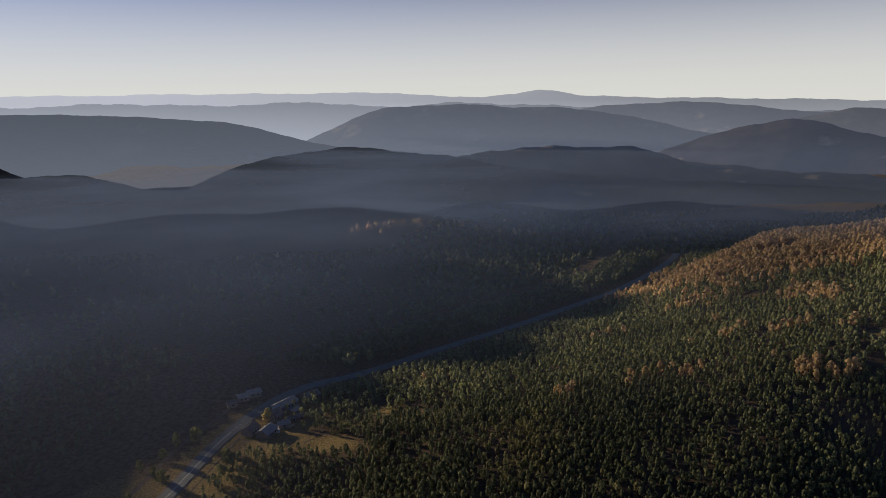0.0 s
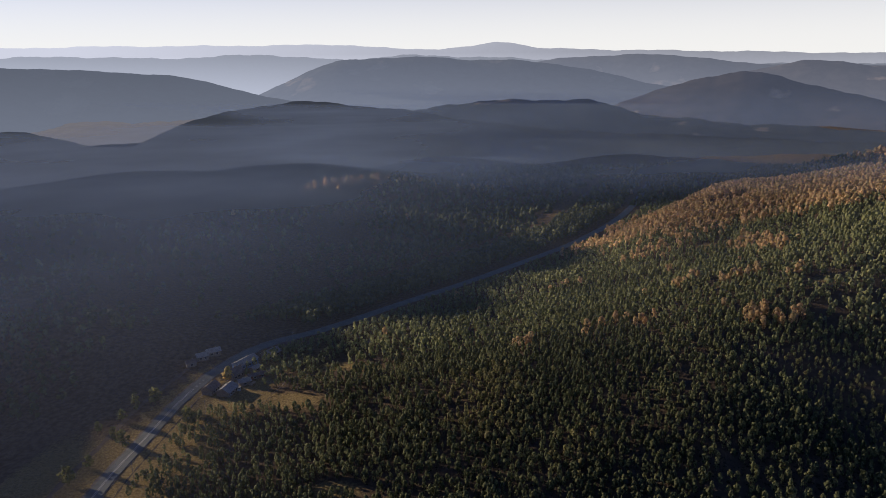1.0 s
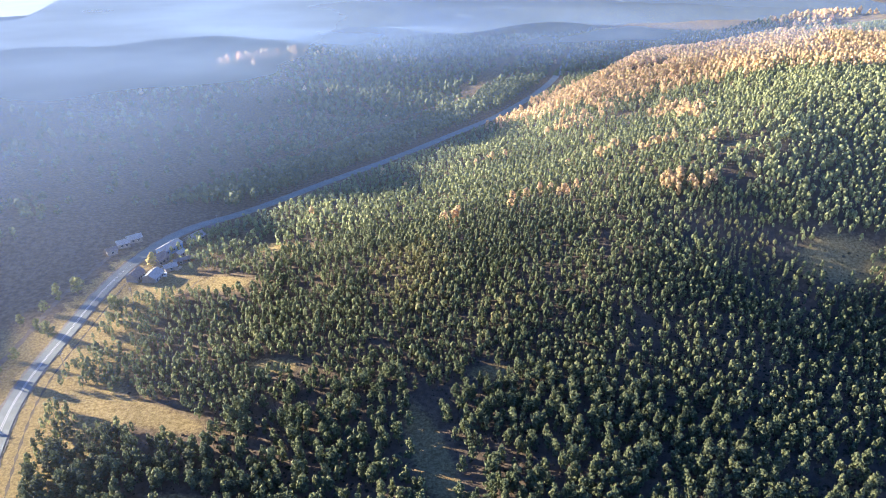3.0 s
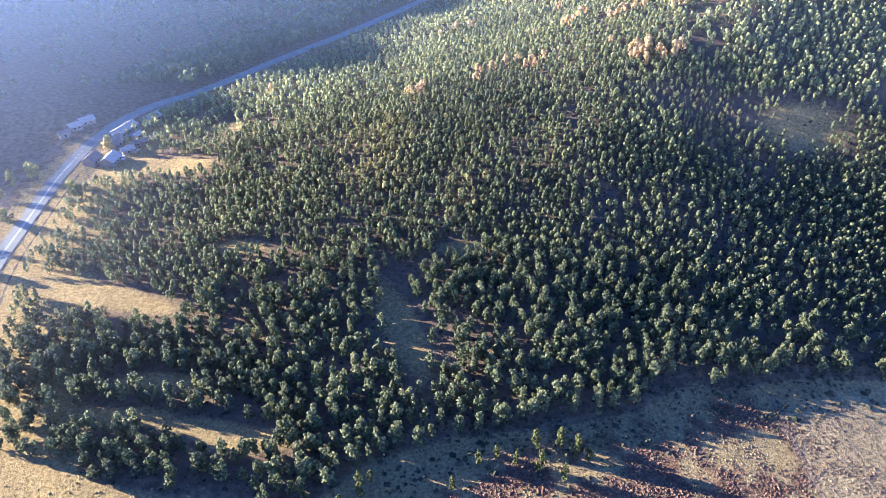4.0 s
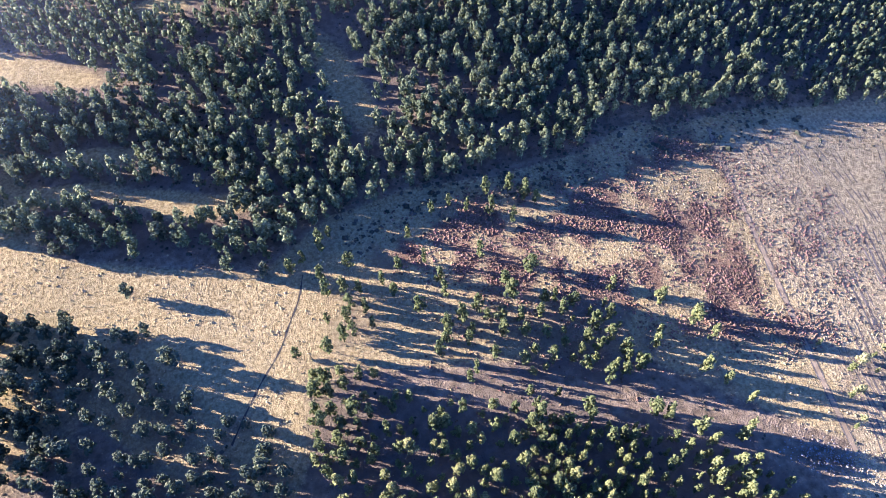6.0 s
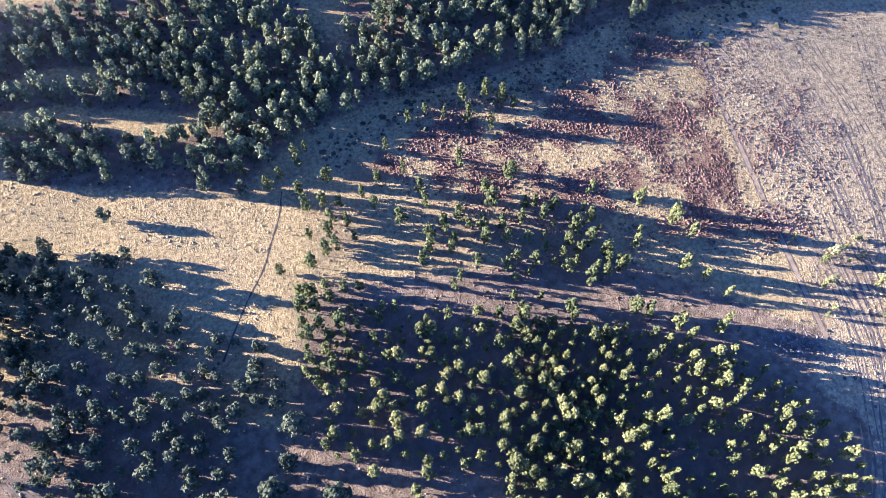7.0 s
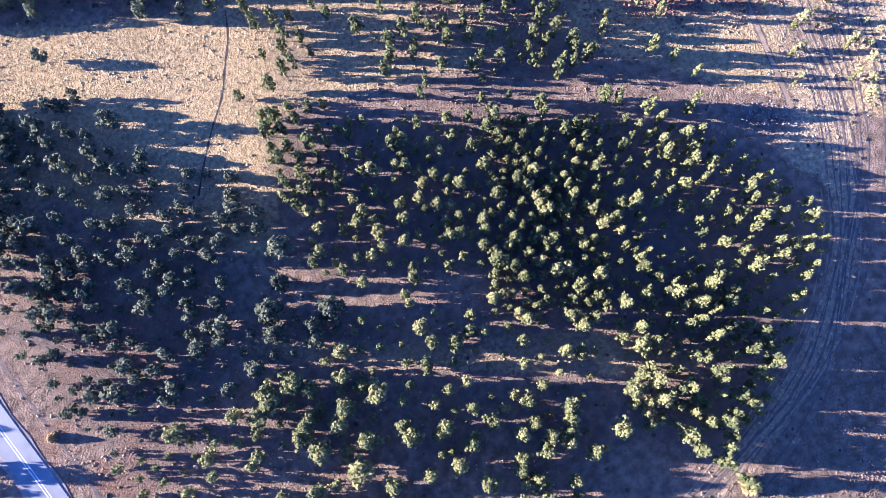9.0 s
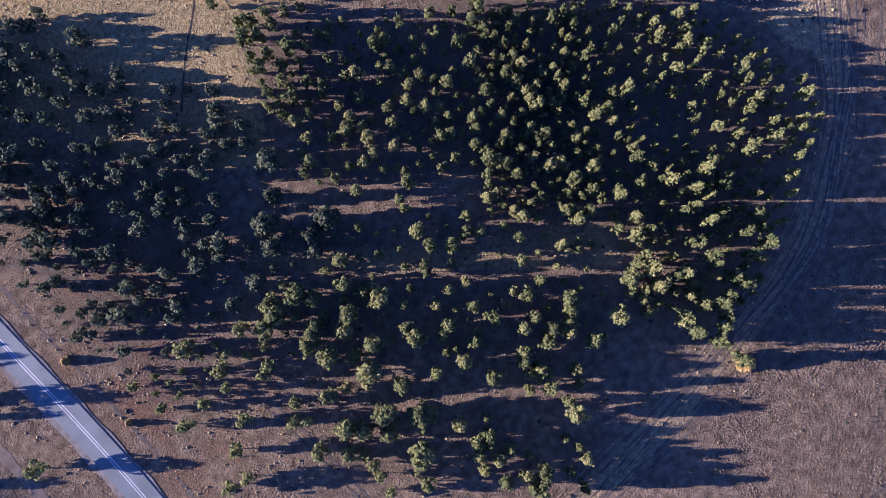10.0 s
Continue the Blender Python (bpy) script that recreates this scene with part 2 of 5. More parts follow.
def shade_ridge(x, y):
    """A long ridge added out of view in the west, to keep the low sun out of the valley."""
    best, top = np.full(np.shape(x), 1e9), np.zeros(np.shape(x))
    for (ax, ay, ah), (bx, by, bh) in zip(SHADE_RIDGE[:-1], SHADE_RIDGE[1:]):
        ux, uy = bx - ax, by - ay
        k = np.clip(((x - ax) * ux + (y - ay) * uy) / (ux * ux + uy * uy), 0, 1)
        d = np.hypot(x - ax - k * ux, y - ay - k * uy)
        near = d < best
        best, top = np.where(near, d, best), np.where(near, ah + k * (bh - ah), top)
    # a saddle is cut into it to let the sun through to the knoll across the valley
    top = top - 125 * np.exp(-((((x + 970) * 0.507 + (y - 1374) * 0.862) / 100) ** 2))
    # a bump on the crest shades the clearing across the road from the hamlet
    return 0.905 * (top + 30 * np.exp(-(((y - 812) / 46) ** 2)) + 9 * np.sin(y / 47) + 5 * np.sin(y / 19 + 1)) * np.exp(-((best / (0.48 * top + 30)) ** 2))


def height(x, y):
    x, y = np.asarray(x, float), np.asarray(y, float)
    off = road_offset(x, y)
    far = np.hypot(x, y)
    wide = 260 - 140 * soft_step(350, 600, y)
    hill = (42 + 18 * soft_step(100, 260, off)) * soft_step(12, wide, off) * soft_step(130, 430, y + 0.25 * x) * (1 - soft_step(570, 730, y - 0.1 * x))
    z = hill + (1 + 3 * soft_step(150, 420, far)) * 0.35 * swell(x, y, 21) * soft_step(8, 30, abs(off))
    z = z + 3.2 * swell(x, y, 60, 0.5) * soft_step(150, 350, far) * soft_step(12, 90, off)
    z = z - 8 * bell(x, y, 238, 180, 78, 66)
    left = soft_step(-14, -120, off)
    z = z - 9 * left + 20 * bell(x, y, -205, 395, 75, 60, 20) + 10 * left * swell(x, y, 130, 0.8) * soft_step(300, 700, far)
    z = z + 30 * bell(x, y, -50, 842, 150, 44, 15) + 48 * bell(x, y, 650, 800, 140, 62, -37)
    return z + shade_ridge(x, y)


# ---- building helpers ----
def mesh_object(name, verts, faces, mat, parent=None, smooth=False):
    """Links arrays of corners and of faces (all with the same number of corners) as one mesh object."""
    verts, faces = np.asarray(verts, np.float32), np.asarray(faces, np.int32)
    me = bpy.data.meshes.new(name)
    me.vertices.add(len(verts))
    me.vertices.foreach_set("co", verts.ravel())
    count, sides = faces.shape
    me.loops.add(count * sides)
    me.loops.foreach_set("vertex_index", faces.ravel())
    me.polygons.add(count)
    me.polygons.foreach_set("loop_start", np.arange(0, count * sides, sides, dtype=np.int32))
    me.polygons.foreach_set("use_smooth", np.full(count, smooth))
    me.update(calc_edges=True)
    me.materials.append(mat)
    ob = new(name, me)
    ob.parent = parent
    return ob


def part(name, bm, mat, parent=None, label=""):
    me = bpy.data.meshes.new(name)
    bm.to_mesh(me)
    bm.free()
    me.materials.append(mat)
    ob = new(name, me)
    ob.parent = parent
    return tagged(ob, label)


def box(bm, sx, sy, sz, at=(0, 0, 0)):
    made = bmesh.ops.create_cube(bm, size=1, matrix=Matrix.Translation(at) @ Matrix.Diagonal((sx, sy, sz, 1)))
    return made["verts"]


def merged(template, places, sizes, turns, squash=None):
    """Copies of one (verts, faces) template at many places, as one pair of arrays."""
    verts, faces = template
    c, s = np.cos(turns)[:, None], np.sin(turns)[:, None]
    wide = sizes[:, None] * (1 if squash is None else squash[:, None])
    x, y, z = verts[:, 0][None], verts[:, 1][None], verts[:, 2][None]
    out = np.stack([(x * c - y * s) * wide + places[:, 0:1], (x * s + y * c) * wide + places[:, 1:2], z * sizes[:, None] + places[:, 2:3]], -1)
    index = faces[None] + (np.arange(len(places)) * len(verts))[:, None, None]
    return out.reshape(-1, 3), index.reshape(-1, faces.shape[1])


def joined(pieces):
    verts, faces, start = [], [], 0
    for v, f in pieces:
        verts.append(v)
        faces.append(f + start)
        start += len(v)
    return np.concatenate(verts), np.concatenate(faces)


# ---- ground ----
def ring_grid():
    radii = np.concatenate([np.concatenate([[0.0], np.arange(1.8, 190, 1.8)]), 190 * 1.0135 ** np.arange(0, 242)])
    angles = np.linspace(0, 2 * np.pi, 481)[:-1]
    r, a = np.meshgrid(radii, angles, indexing="ij")
    x, y = r * np.sin(a), r * np.cos(a)
    count = len(angles)
    i, j = np.meshgrid(np.arange(len(radii) - 1), np.arange(count), indexing="ij")
    k = (j + 1) % count
    faces = np.stack([i * count + j, (i + 1) * count + j, (i + 1) * count + k, i * count + k], -1).reshape(-1, 4)[:, ::-1]
    return x.ravel(), y.ravel(), faces


FOREST_EDGE = np.array([(-300, 240), (-125, 150), (-85, 143), (-40, 123), (-14, 113), (7, 125), (33, 128), (59, 124), (86, 125), (108, 131), (116, 126), (144, 125), (182, 114), (260, 90), (600, 60)], float)


# open glades in the woods: centre, half axes, turn
GLADES = [(-80, 221, 38, 6.5, -30), (-57, 311, 18, 8, -20), (-30, 345, 20, 7, -20), (211, 234, 20, 14, 0), (208, 453, 14, 8, -20), (171, 600, 22, 9, 40), (273, 561, 18, 9, -20),
          (208, 316, 12, 4, 0), (25, 176, 6.5, 26, 8), (53, 209, 9, 4, -10), (-28, 234, 12, 5, -15), (-62, 158, 16, 4, -10), (-26, 141, 14, 4.5, -12), (-52, 170, 15, 4, -15), (-40, 149, 10, 3, -12)]


def glade_zone(x, y):
    return sum(bell(x, y, *g) for g in GLADES)


def south_plain(x, y):
    """The brown open ground south of the dirt road."""
    return soft_step(-4, 4, x * 0.35 - y - 66) * soft_step(25, 45, x)


def meadow_zone(x, y):
    """Open dry grass: the strip before the forest, the road's verges and the glades; also pale light streaks in the
    grove.
    """
    edge = np.interp(x, FOREST_EDGE[:, 0], FOREST_EDGE[:, 1])
    low = np.interp(x, [-120, -62, -42, -20, 0, 30, 70, 100, 130], [128, 88, 62, 48, 78, 70, 60, 30, 5])
    strip = soft_step(-4, 3, edge - y) * soft_step(-5, 5, y - low)
    off = road_offset(x, y)
    verge = soft_step(46, 34, abs(off + 4)) * np.where(off < -10, soft_step(330, 240, y), 1.0) * soft_step(400, 320, y) * (0.12 + 0.88 * soft_step(50, 120, y))
    plain = 0.1 * south_plain(x, y)
    # paler grass brightens the grove floor, partly in streaks along the sun's direction
    grove = 0.85 * bell(x, y, 20, -2, 60, 2.5, -31) + 0.8 * bell(x, y, 40, -8, 26, 3, -31) + 0.15 * bell(x, y, -45, -10, 40, 30, 20) + 0.2 * bell(x, y, -10, 20, 60, 40, -31)
    return np.clip(strip + verge + plain + 1.2 * glade_zone(x, y) + grove, 0, 1)


def heath_zone(x, y):
    patch = bell(x, y, 87, 90, 48, 23, -12) + bell(x, y, 52, 103, 34, 11, -12) + 0.8 * bell(x, y, 125, 70, 16, 14) + 0.7 * bell(x, y, 103, 62, 22, 12, -30)
    # the last bell darkens the shaded slope in the east
    return np.clip(0.6 + 0.65 * swell(x, y, 6.0, 0.4) + 0.45 * swell(x, y, 2.3, 1.2), 0, 1) * np.clip(1.3 * patch + 0.7 * bell(x, y, 110, 118, 30, 9, -10) + 0.35 * south_plain(x, y) + 0.9 * bell(x, y, -62, 25, 28, 55) + 0.4 * bare_zone(x, y) * soft_step(0.25, 0.6, swell(x, y, 8, 0.9)) + 0.5 * bell(x, y, 124, 66, 7, 12, -20) + 0.9 * bell(x, y, 180, 175, 75, 45), 0, 1)


HAUL = np.array([(122, 42), (117, 18), (108, -1), (98, -16), (79, -32), (52, -43), (32, -49), (6, -55), (-20, -62)], float)


def line_distance(x, y, line):
    best = np.full(np.shape(x), 1e9)
    for (ax, ay), (bx, by) in zip(line[:-1], line[1:]):
        ux, uy = bx - ax, by - ay
        k = np.clip(((x - ax) * ux + (y - ay) * uy) / (ux * ux + uy * uy), 0, 1)
        best = np.minimum(best, np.hypot(x - ax - k * ux, y - ay - k * uy))
    return best


def bare_zone(x, y):
    east = soft_step(-8, 8, x - np.interp(y, [-90, -45, -20, 10, 30, 130], [20, 62, 88, 100, 112, 128])) * soft_step(128, 110, y) * soft_step(2, 24, y)
    return np.clip(0.85 * east + 0.5 * soft_step(7, 2, line_distance(x, y, HAUL)) + 0.9 * bell(x, y, 104, 9, 5, 8, 20), 0, 1)


def litter_shade_zone(x, y):
    """Needle litter under the scattered pines, darkened for the shade between their crowns."""
    cover = np.zeros(len(x))
    for px, py in all_places + [(tx, ty) for tx, ty, _ in thicket]:
        near = np.flatnonzero((abs(x - px) < 9) & (abs(y - py) < 9))
        cover[near] += (0.34 + 0.2 * soft_step(20, 60, px)) * np.exp(-((x[near] - px) ** 2 + (y[near] - py) ** 2) / 3.4**2)
    edge = np.interp(x, FOREST_EDGE[:, 0], FOREST_EDGE[:, 1])
    woods = soft_step(0, 12, y - edge) * soft_step(15, 60, road_offset(x, y)) * soft_step(900, 700, y)
    return np.clip(cover + 0.8 * woods - 1.2 * glade_zone(x, y), 0, 1)


def build_ground():
    x, y, faces = ring_grid()
    ob = mesh_object("ground", np.stack([x, y, height(x, y)], -1), faces, GROUND, smooth=True)
    zones = ob.data.attributes.new("zones", "FLOAT_COLOR", "POINT")
    near = np.hypot(x, y) < 2500
    far_meadow = 0.8 * bell(x, y, 205, 660, 30, 9, 48) + 0.8 * bell(x, y, 690, 760, 60, 40, -37)
    rgba = np.stack([np.clip(meadow_zone(x, y) + far_meadow, 0, 1) * near, heath_zone(x, y), bare_zone(x, y), litter_shade_zone(x, y)], -1).astype(np.float32)
    zones.data.foreach_set("color", rgba.ravel())
    return tagged(ob, "uneven valley ground with dry grass, heath and forest litter", "ground", kind="structure")


# stands that grow thicker than their larger trees: four corners, spacing in metres, least and greatest height, number
THICKETS = [(((40, 52), (65, 40), (42, 0), (19, 11)), 2.3, 3.6, 6.2, 105), (((1, 72), (40, 53), (23, 21), (-13, 38)), 3.0, 3.0, 5.6, 56), (((63, 38), (86, 25), (98, -8), (47, 8)), 2.9, 3.6, 6.6, 60),
            (((47, 8), (98, -8), (58, -37), (35, -25)), 2.8, 3.8, 6.8, 60), (((-7, 80), (4, 75), (-5, 55), (-13, 58)), 2.6, 3.0, 6.0, 12), (((-62, 104), (-20, 67), (-36, 41), (-79, 62)), 3.2, 4.0, 7.0, 34),
            (((-82, 62), (-42, 38), (-48, 6), (-68, 12)), 3.4, 2.2, 5.0, 52), (((-37, 39), (42, 0), (28, -25), (-47, 12)), 4.0, 2.4, 5.0, 44), (((40, 80), (72, 76), (68, 58), (44, 62)), 3.0, 3.5, 6.5, 16)]


def thicket_places():
    """Young trees between the larger ones, none closer to another than its stand's spacing."""
    draw = random.Random(23)
    taken, found = list(all_places), []
    for corners, spacing, least, most, count in THICKETS:
        a, b, c, d = (Vector(corner) for corner in corners)
        got = tries = 0
        while got < count and tries < count * 30:
            tries += 1
            u, v = draw.random(), draw.random()
            at = a.lerp(b, u).lerp(d.lerp(c, u), v)
            if min((at.x - x) ** 2 + (at.y - y) ** 2 for x, y in taken) > spacing * spacing:
                taken.append((at.x, at.y))
                found.append((at.x, at.y, draw.uniform(least, most)))
                got += 1
    return found


# crowns of the scattered pines, by stands from the meadow to the dirt road
STAND_A = [(-70.2, 95.1), (-68.5, 97.5), (-68.4, 110.4), (-62.8, 92.0), (-62.6, 100.6), (-61.3, 104.1), (-55.8, 101.0), (-51.1, 103.9), (-49.8, 96.1), (-48.6, 117.1), (-48.5, 102.9), (-45.9, 92.7), (-44.8, 103.8), (-39.5, 93.6), (-13.1, 112.3), (-11.4, 117.3), (-6.1, 110.4), (-2.4, 112.8), (-0.6, 92.0), (1.0, 105.8), (1.3, 100.0), (3.1, 115.1), (4.2, 90.8), (5.8, 100.0), (6.2, 94.4), (6.5, 118.5), (8.9, 107.0), (9.8, 92.0), (9.8, 98.3), (16.2, 99.2), (18.1, 93.8), (21.1, 101.8), (26.9, 110.9), (28.9, 102.4), (30.9, 94.8), (35.8, 117.2), (41.2, 118.9), (43.8, 98.9), (45.6, 115.0), (51.7, 111.6), (52.2, 118.8), (56.8, 107.5), (59.6, 118.1), (62.8, 113.6), (64.4, 117.3), (65.3, 111.5)]
STAND_B = [(-74.4, 76.9), (-71.7, 77.9), (-69.6, 75.5), (-67.6, 79.7), (-67.1, 86.2), (-65.3, 78.1), (-62.8, 88.2), (-59.6, 77.3), (-52.6, 87.2), (-50.3, 82.8), (-47.1, 76.4), (-46.9, 88.3), (-43.6, 76.2), (-41.7, 74.5), (-37.8, 78.9), (-36.7, 82.0), (-36.7, 74.4), (-10.1, 85.0), (-4.9, 76.2), (-1.7, 83.9), (2.4, 85.7), (3.4, 74.1), (5.1, 87.2), (6.8, 73.6), (10.4, 87.3), (22.6, 87.5), (24.0, 73.9), (26.8, 77.0), (28.0, 79.9), (30.7, 90.3), (31.9, 74.8), (32.5, 81.5), (33.8, 77.4), (37.0, 83.1), (38.7, 80.1), (41.0, 74.4), (46.4, 88.3), (46.7, 77.0), (47.0, 84.4), (52.0, 76.6), (54.5, 80.2), (54.9, 89.4), (57.5, 79.9), (57.7, 75.3), (61.5, 76.5), (73.0, 78.0)]
STAND_C = [(-73.6, 66.2), (-70.1, 62.3), (-68.5, 64.0), (-65.6, 69.1), (-62.2, 66.3), (-61.8, 63.9), (-57.9, 63.7), (-57.5, 67.1), (-53.5, 63.9), (-51.8, 60.6), (-49.7, 69.4), (-48.2, 64.4), (-47.1, 69.5), (-42.0, 61.3), (-37.4, 61.9), (-37.3, 65.8), (-34.2, 61.7), (-33.3, 66.4), (-30.6, 63.6), (-21.5, 63.6), (-19.8, 67.1), (-9.4, 59.9), (-8.4, 69.1), (-7.5, 73.1), (-7.5, 65.6), (-4.8, 67.7), (-4.4, 72.0), (-0.4, 72.6), (-0.2, 65.8), (0.1, 62.4), (3.4, 64.2), (8.9, 63.9), (28.9, 65.3), (31.1, 66.9), (36.5, 69.4), (50.3, 64.4), (57.8, 63.9), (60.5, 66.3), (62.0, 63.1), (63.6, 69.4), (66.1, 64.9), (67.6, 60.1), (68.1, 70.3), (78.1, 62.0), (82.8, 70.2), (88.3, 62.4)]
STAND_D = [(-71.9, 58.2), (-69.5, 59.7), (-64.3, 53.6), (-60.5, 57.3), (-59.9, 53.8), (-58.5, 58.9), (-51.3, 55.2), (-45.4, 54.9), (-43.0, 55.9), (-41.7, 52.0), (-38.8, 56.3), (-37.4, 51.8), (-33.9, 57.3), (-32.1, 52.2), (-28.6, 54.5), (-25.8, 58.8), (-23.8, 55.3), (-22.8, 59.9), (-19.9, 53.2), (-18.7, 56.6), (-9.1, 53.7), (-5.2, 55.9), (-4.4, 58.4), (0.7, 53.4), (2.3, 55.0), (6.1, 58.7), (7.6, 54.0), (9.9, 53.4), (12.3, 56.4), (15.1, 51.7), (16.7, 56.8), (19.5, 56.5), (24.5, 58.3), (24.7, 52.6), (36.2, 54.7), (41.1, 57.4), (41.1, 51.2), (41.5, 54.2), (47.4, 54.9), (61.1, 55.1), (63.4, 56.7), (64.7, 54.6), (67.5, 58.2), (69.6, 55.1), (75.9, 59.4), (90.8, 56.9)]
STAND_E = [(-64.2, 51.0), (-63.3, 47.9), (-59.3, 48.3), (-57.1, 47.4), (-55.4, 43.0), (-43.7, 49.7), (-41.4, 45.4), (-40.9, 42.9), (-38.0, 48.9), (-35.4, 41.7), (-32.1, 45.6), (-17.0, 46.9), (-9.8, 44.5), (-9.5, 41.3), (-7.3, 51.1), (-7.1, 46.5), (-4.2, 50.7), (1.4, 43.6), (2.9, 49.3), (3.7, 45.1), (4.4, 42.5), (6.5, 50.9), (16.5, 41.8), (17.3, 50.4), (18.8, 45.0), (22.3, 45.6), (26.0, 50.0), (26.5, 41.0), (29.2, 42.9), (33.2, 47.7), (33.6, 42.1), (38.6, 50.1), (39.4, 41.3), (41.2, 44.0), (42.3, 42.1), (45.3, 44.4), (45.7, 42.3), (52.6, 47.2), (53.3, 49.6), (54.0, 41.0), (57.6, 41.2), (67.4, 43.9), (69.6, 41.6), (83.9, 49.4), (87.8, 45.2), (115.0, 46.6)]
STAND_F = [(-67.3, 35.9), (-58.0, 37.8), (-57.3, 34.7), (-53.4, 40.3), (-49.5, 36.5), (-42.5, 34.4), (-39.0, 38.0), (-35.9, 36.5), (-20.5, 39.2), (-11.9, 39.8), (-7.3, 37.7), (-6.3, 35.3), (-2.4, 36.2), (0.9, 34.9), (3.7, 35.4), (4.7, 39.3), (8.8, 34.5), (11.1, 39.1), (16.5, 39.3), (19.5, 38.6), (22.2, 37.5), (23.4, 40.3), (33.1, 34.7), (37.2, 39.2), (39.0, 35.2), (39.3, 38.9), (42.5, 37.6), (43.0, 35.5), (44.3, 40.3), (45.4, 36.5), (46.2, 39.1), (47.6, 37.1), (48.0, 35.0), (48.4, 40.7), (51.3, 39.6), (51.7, 35.5), (54.3, 36.9), (55.3, 35.0), (57.9, 37.0), (58.1, 39.4), (68.5, 36.3), (75.1, 36.3), (90.5, 39.1), (118.5, 38.2), (124.3, 35.7), (126.0, 39.3)]
STAND_G = [(-62.3, 33.5), (-53.5, 27.3), (-53.2, 34.4), (-50.9, 28.6), (-38.1, 33.8), (-25.9, 29.7), (-25.7, 34.3), (-18.2, 26.7), (-13.3, 28.4), (-10.9, 28.1), (-4.2, 30.6), (6.7, 30.6), (8.0, 28.3), (13.4, 31.5), (16.4, 31.2), (18.7, 31.2), (20.6, 30.4), (23.2, 29.0), (26.6, 28.5), (27.1, 30.6), (32.7, 27.9), (34.8, 29.4), (37.1, 30.3), (39.8, 33.0), (40.1, 29.6), (40.3, 28.1), (43.4, 29.7), (44.0, 32.7), (48.0, 28.3), (48.4, 31.0), (48.4, 26.3), (49.0, 33.1), (52.6, 32.7), (54.2, 31.1), (55.4, 26.8), (56.2, 29.3), (64.5, 30.9), (67.4, 31.8), (70.5, 33.6), (73.0, 27.6), (76.2, 32.8), (78.8, 26.3), (83.4, 32.0), (85.2, 32.4), (114.4, 32.3), (126.9, 27.9)]
STAND_H = [(-55.3, 19.8), (-53.3, 20.8), (-42.0, 17.4), (-40.3, 23.5), (-33.9, 16.0), (-33.7, 18.8), (-33.5, 24.1), (-27.2, 17.7), (-18.4, 23.9), (-15.0, 18.9), (-10.3, 21.8), (-7.9, 23.3), (3.2, 21.6), (3.3, 23.8), (6.9, 26.0), (24.3, 25.4), (25.0, 20.9), (26.7, 19.8), (28.1, 17.9), (28.5, 25.6), (29.4, 22.6), (31.2, 23.6), (32.7, 19.1), (33.6, 16.2), (36.9, 17.5), (37.2, 25.7), (39.1, 19.2), (41.5, 25.8), (43.7, 24.5), (45.3, 17.6), (50.1, 20.6), (50.5, 16.9), (52.1, 21.7), (53.3, 24.8), (53.8, 16.9), (59.5, 17.8), (67.0, 24.1), (71.2, 19.7), (71.8, 15.7), (72.4, 24.9), (75.8, 19.8), (77.0, 20.2), (78.1, 22.7), (79.9, 17.7), (110.3, 25.6), (123.7, 20.2)]
STAND_I = [(-56.6, 7.8), (-50.9, 11.4), (-50.9, 7.8), (-49.5, 12.7), (-47.7, 14.5), (-36.8, 14.6), (-29.0, 8.0), (-27.3, 9.1), (-25.2, 15.0), (-24.5, 10.2), (-18.9, 7.5), (-18.9, 11.1), (-17.8, 14.1), (-14.3, 10.4), (0.2, 8.1), (2.6, 15.4), (4.1, 11.5), (8.1, 9.0), (12.1, 9.5), (15.1, 8.4), (20.3, 13.3), (23.8, 8.2), (25.0, 12.6), (28.5, 14.9), (30.9, 14.3), (35.9, 12.8), (38.4, 12.2), (39.2, 10.3), (40.9, 14.6), (44.0, 7.5), (44.7, 14.8), (45.5, 12.8), (47.0, 14.8), (52.7, 10.0), (53.3, 13.6), (54.2, 8.5), (58.5, 12.9), (59.4, 15.2), (64.4, 15.5), (68.4, 12.5), (70.4, 7.3), (74.1, 9.4), (76.7, 11.1), (76.8, 15.1), (82.9, 14.6), (84.8, 8.4)]
STAND_J = [(-62.9, 5.4), (-51.4, -0.3), (-42.9, 5.8), (-40.6, 7.2), (-40.1, -2.8), (-30.9, 6.7), (-28.2, 1.7), (-23.1, -0.7), (-22.7, 4.8), (-18.6, -0.9), (-12.1, 7.2), (-10.0, -1.6), (-8.0, 2.9), (-5.0, 5.5), (-1.9, -0.8), (0.1, 6.7), (2.1, 0.4), (5.8, 5.3), (6.2, 0.0), (19.4, -2.3), (21.5, 2.3), (24.7, 6.2), (27.1, 5.4), (27.5, 3.7), (33.9, 2.0), (35.0, -0.9), (38.6, -0.6), (39.2, 6.9), (44.5, 3.6), (45.6, -1.5), (45.8, -0.1), (49.8, 7.3), (53.3, 3.8), (53.6, 5.8), (56.1, 6.9), (64.7, -0.2), (65.2, -2.4), (70.0, 4.4), (72.8, -0.1), (78.2, 3.0), (81.1, 0.1), (83.8, 1.2), (84.5, 5.8), (88.3, 3.4), (89.3, -0.1), (95.3, -0.7)]
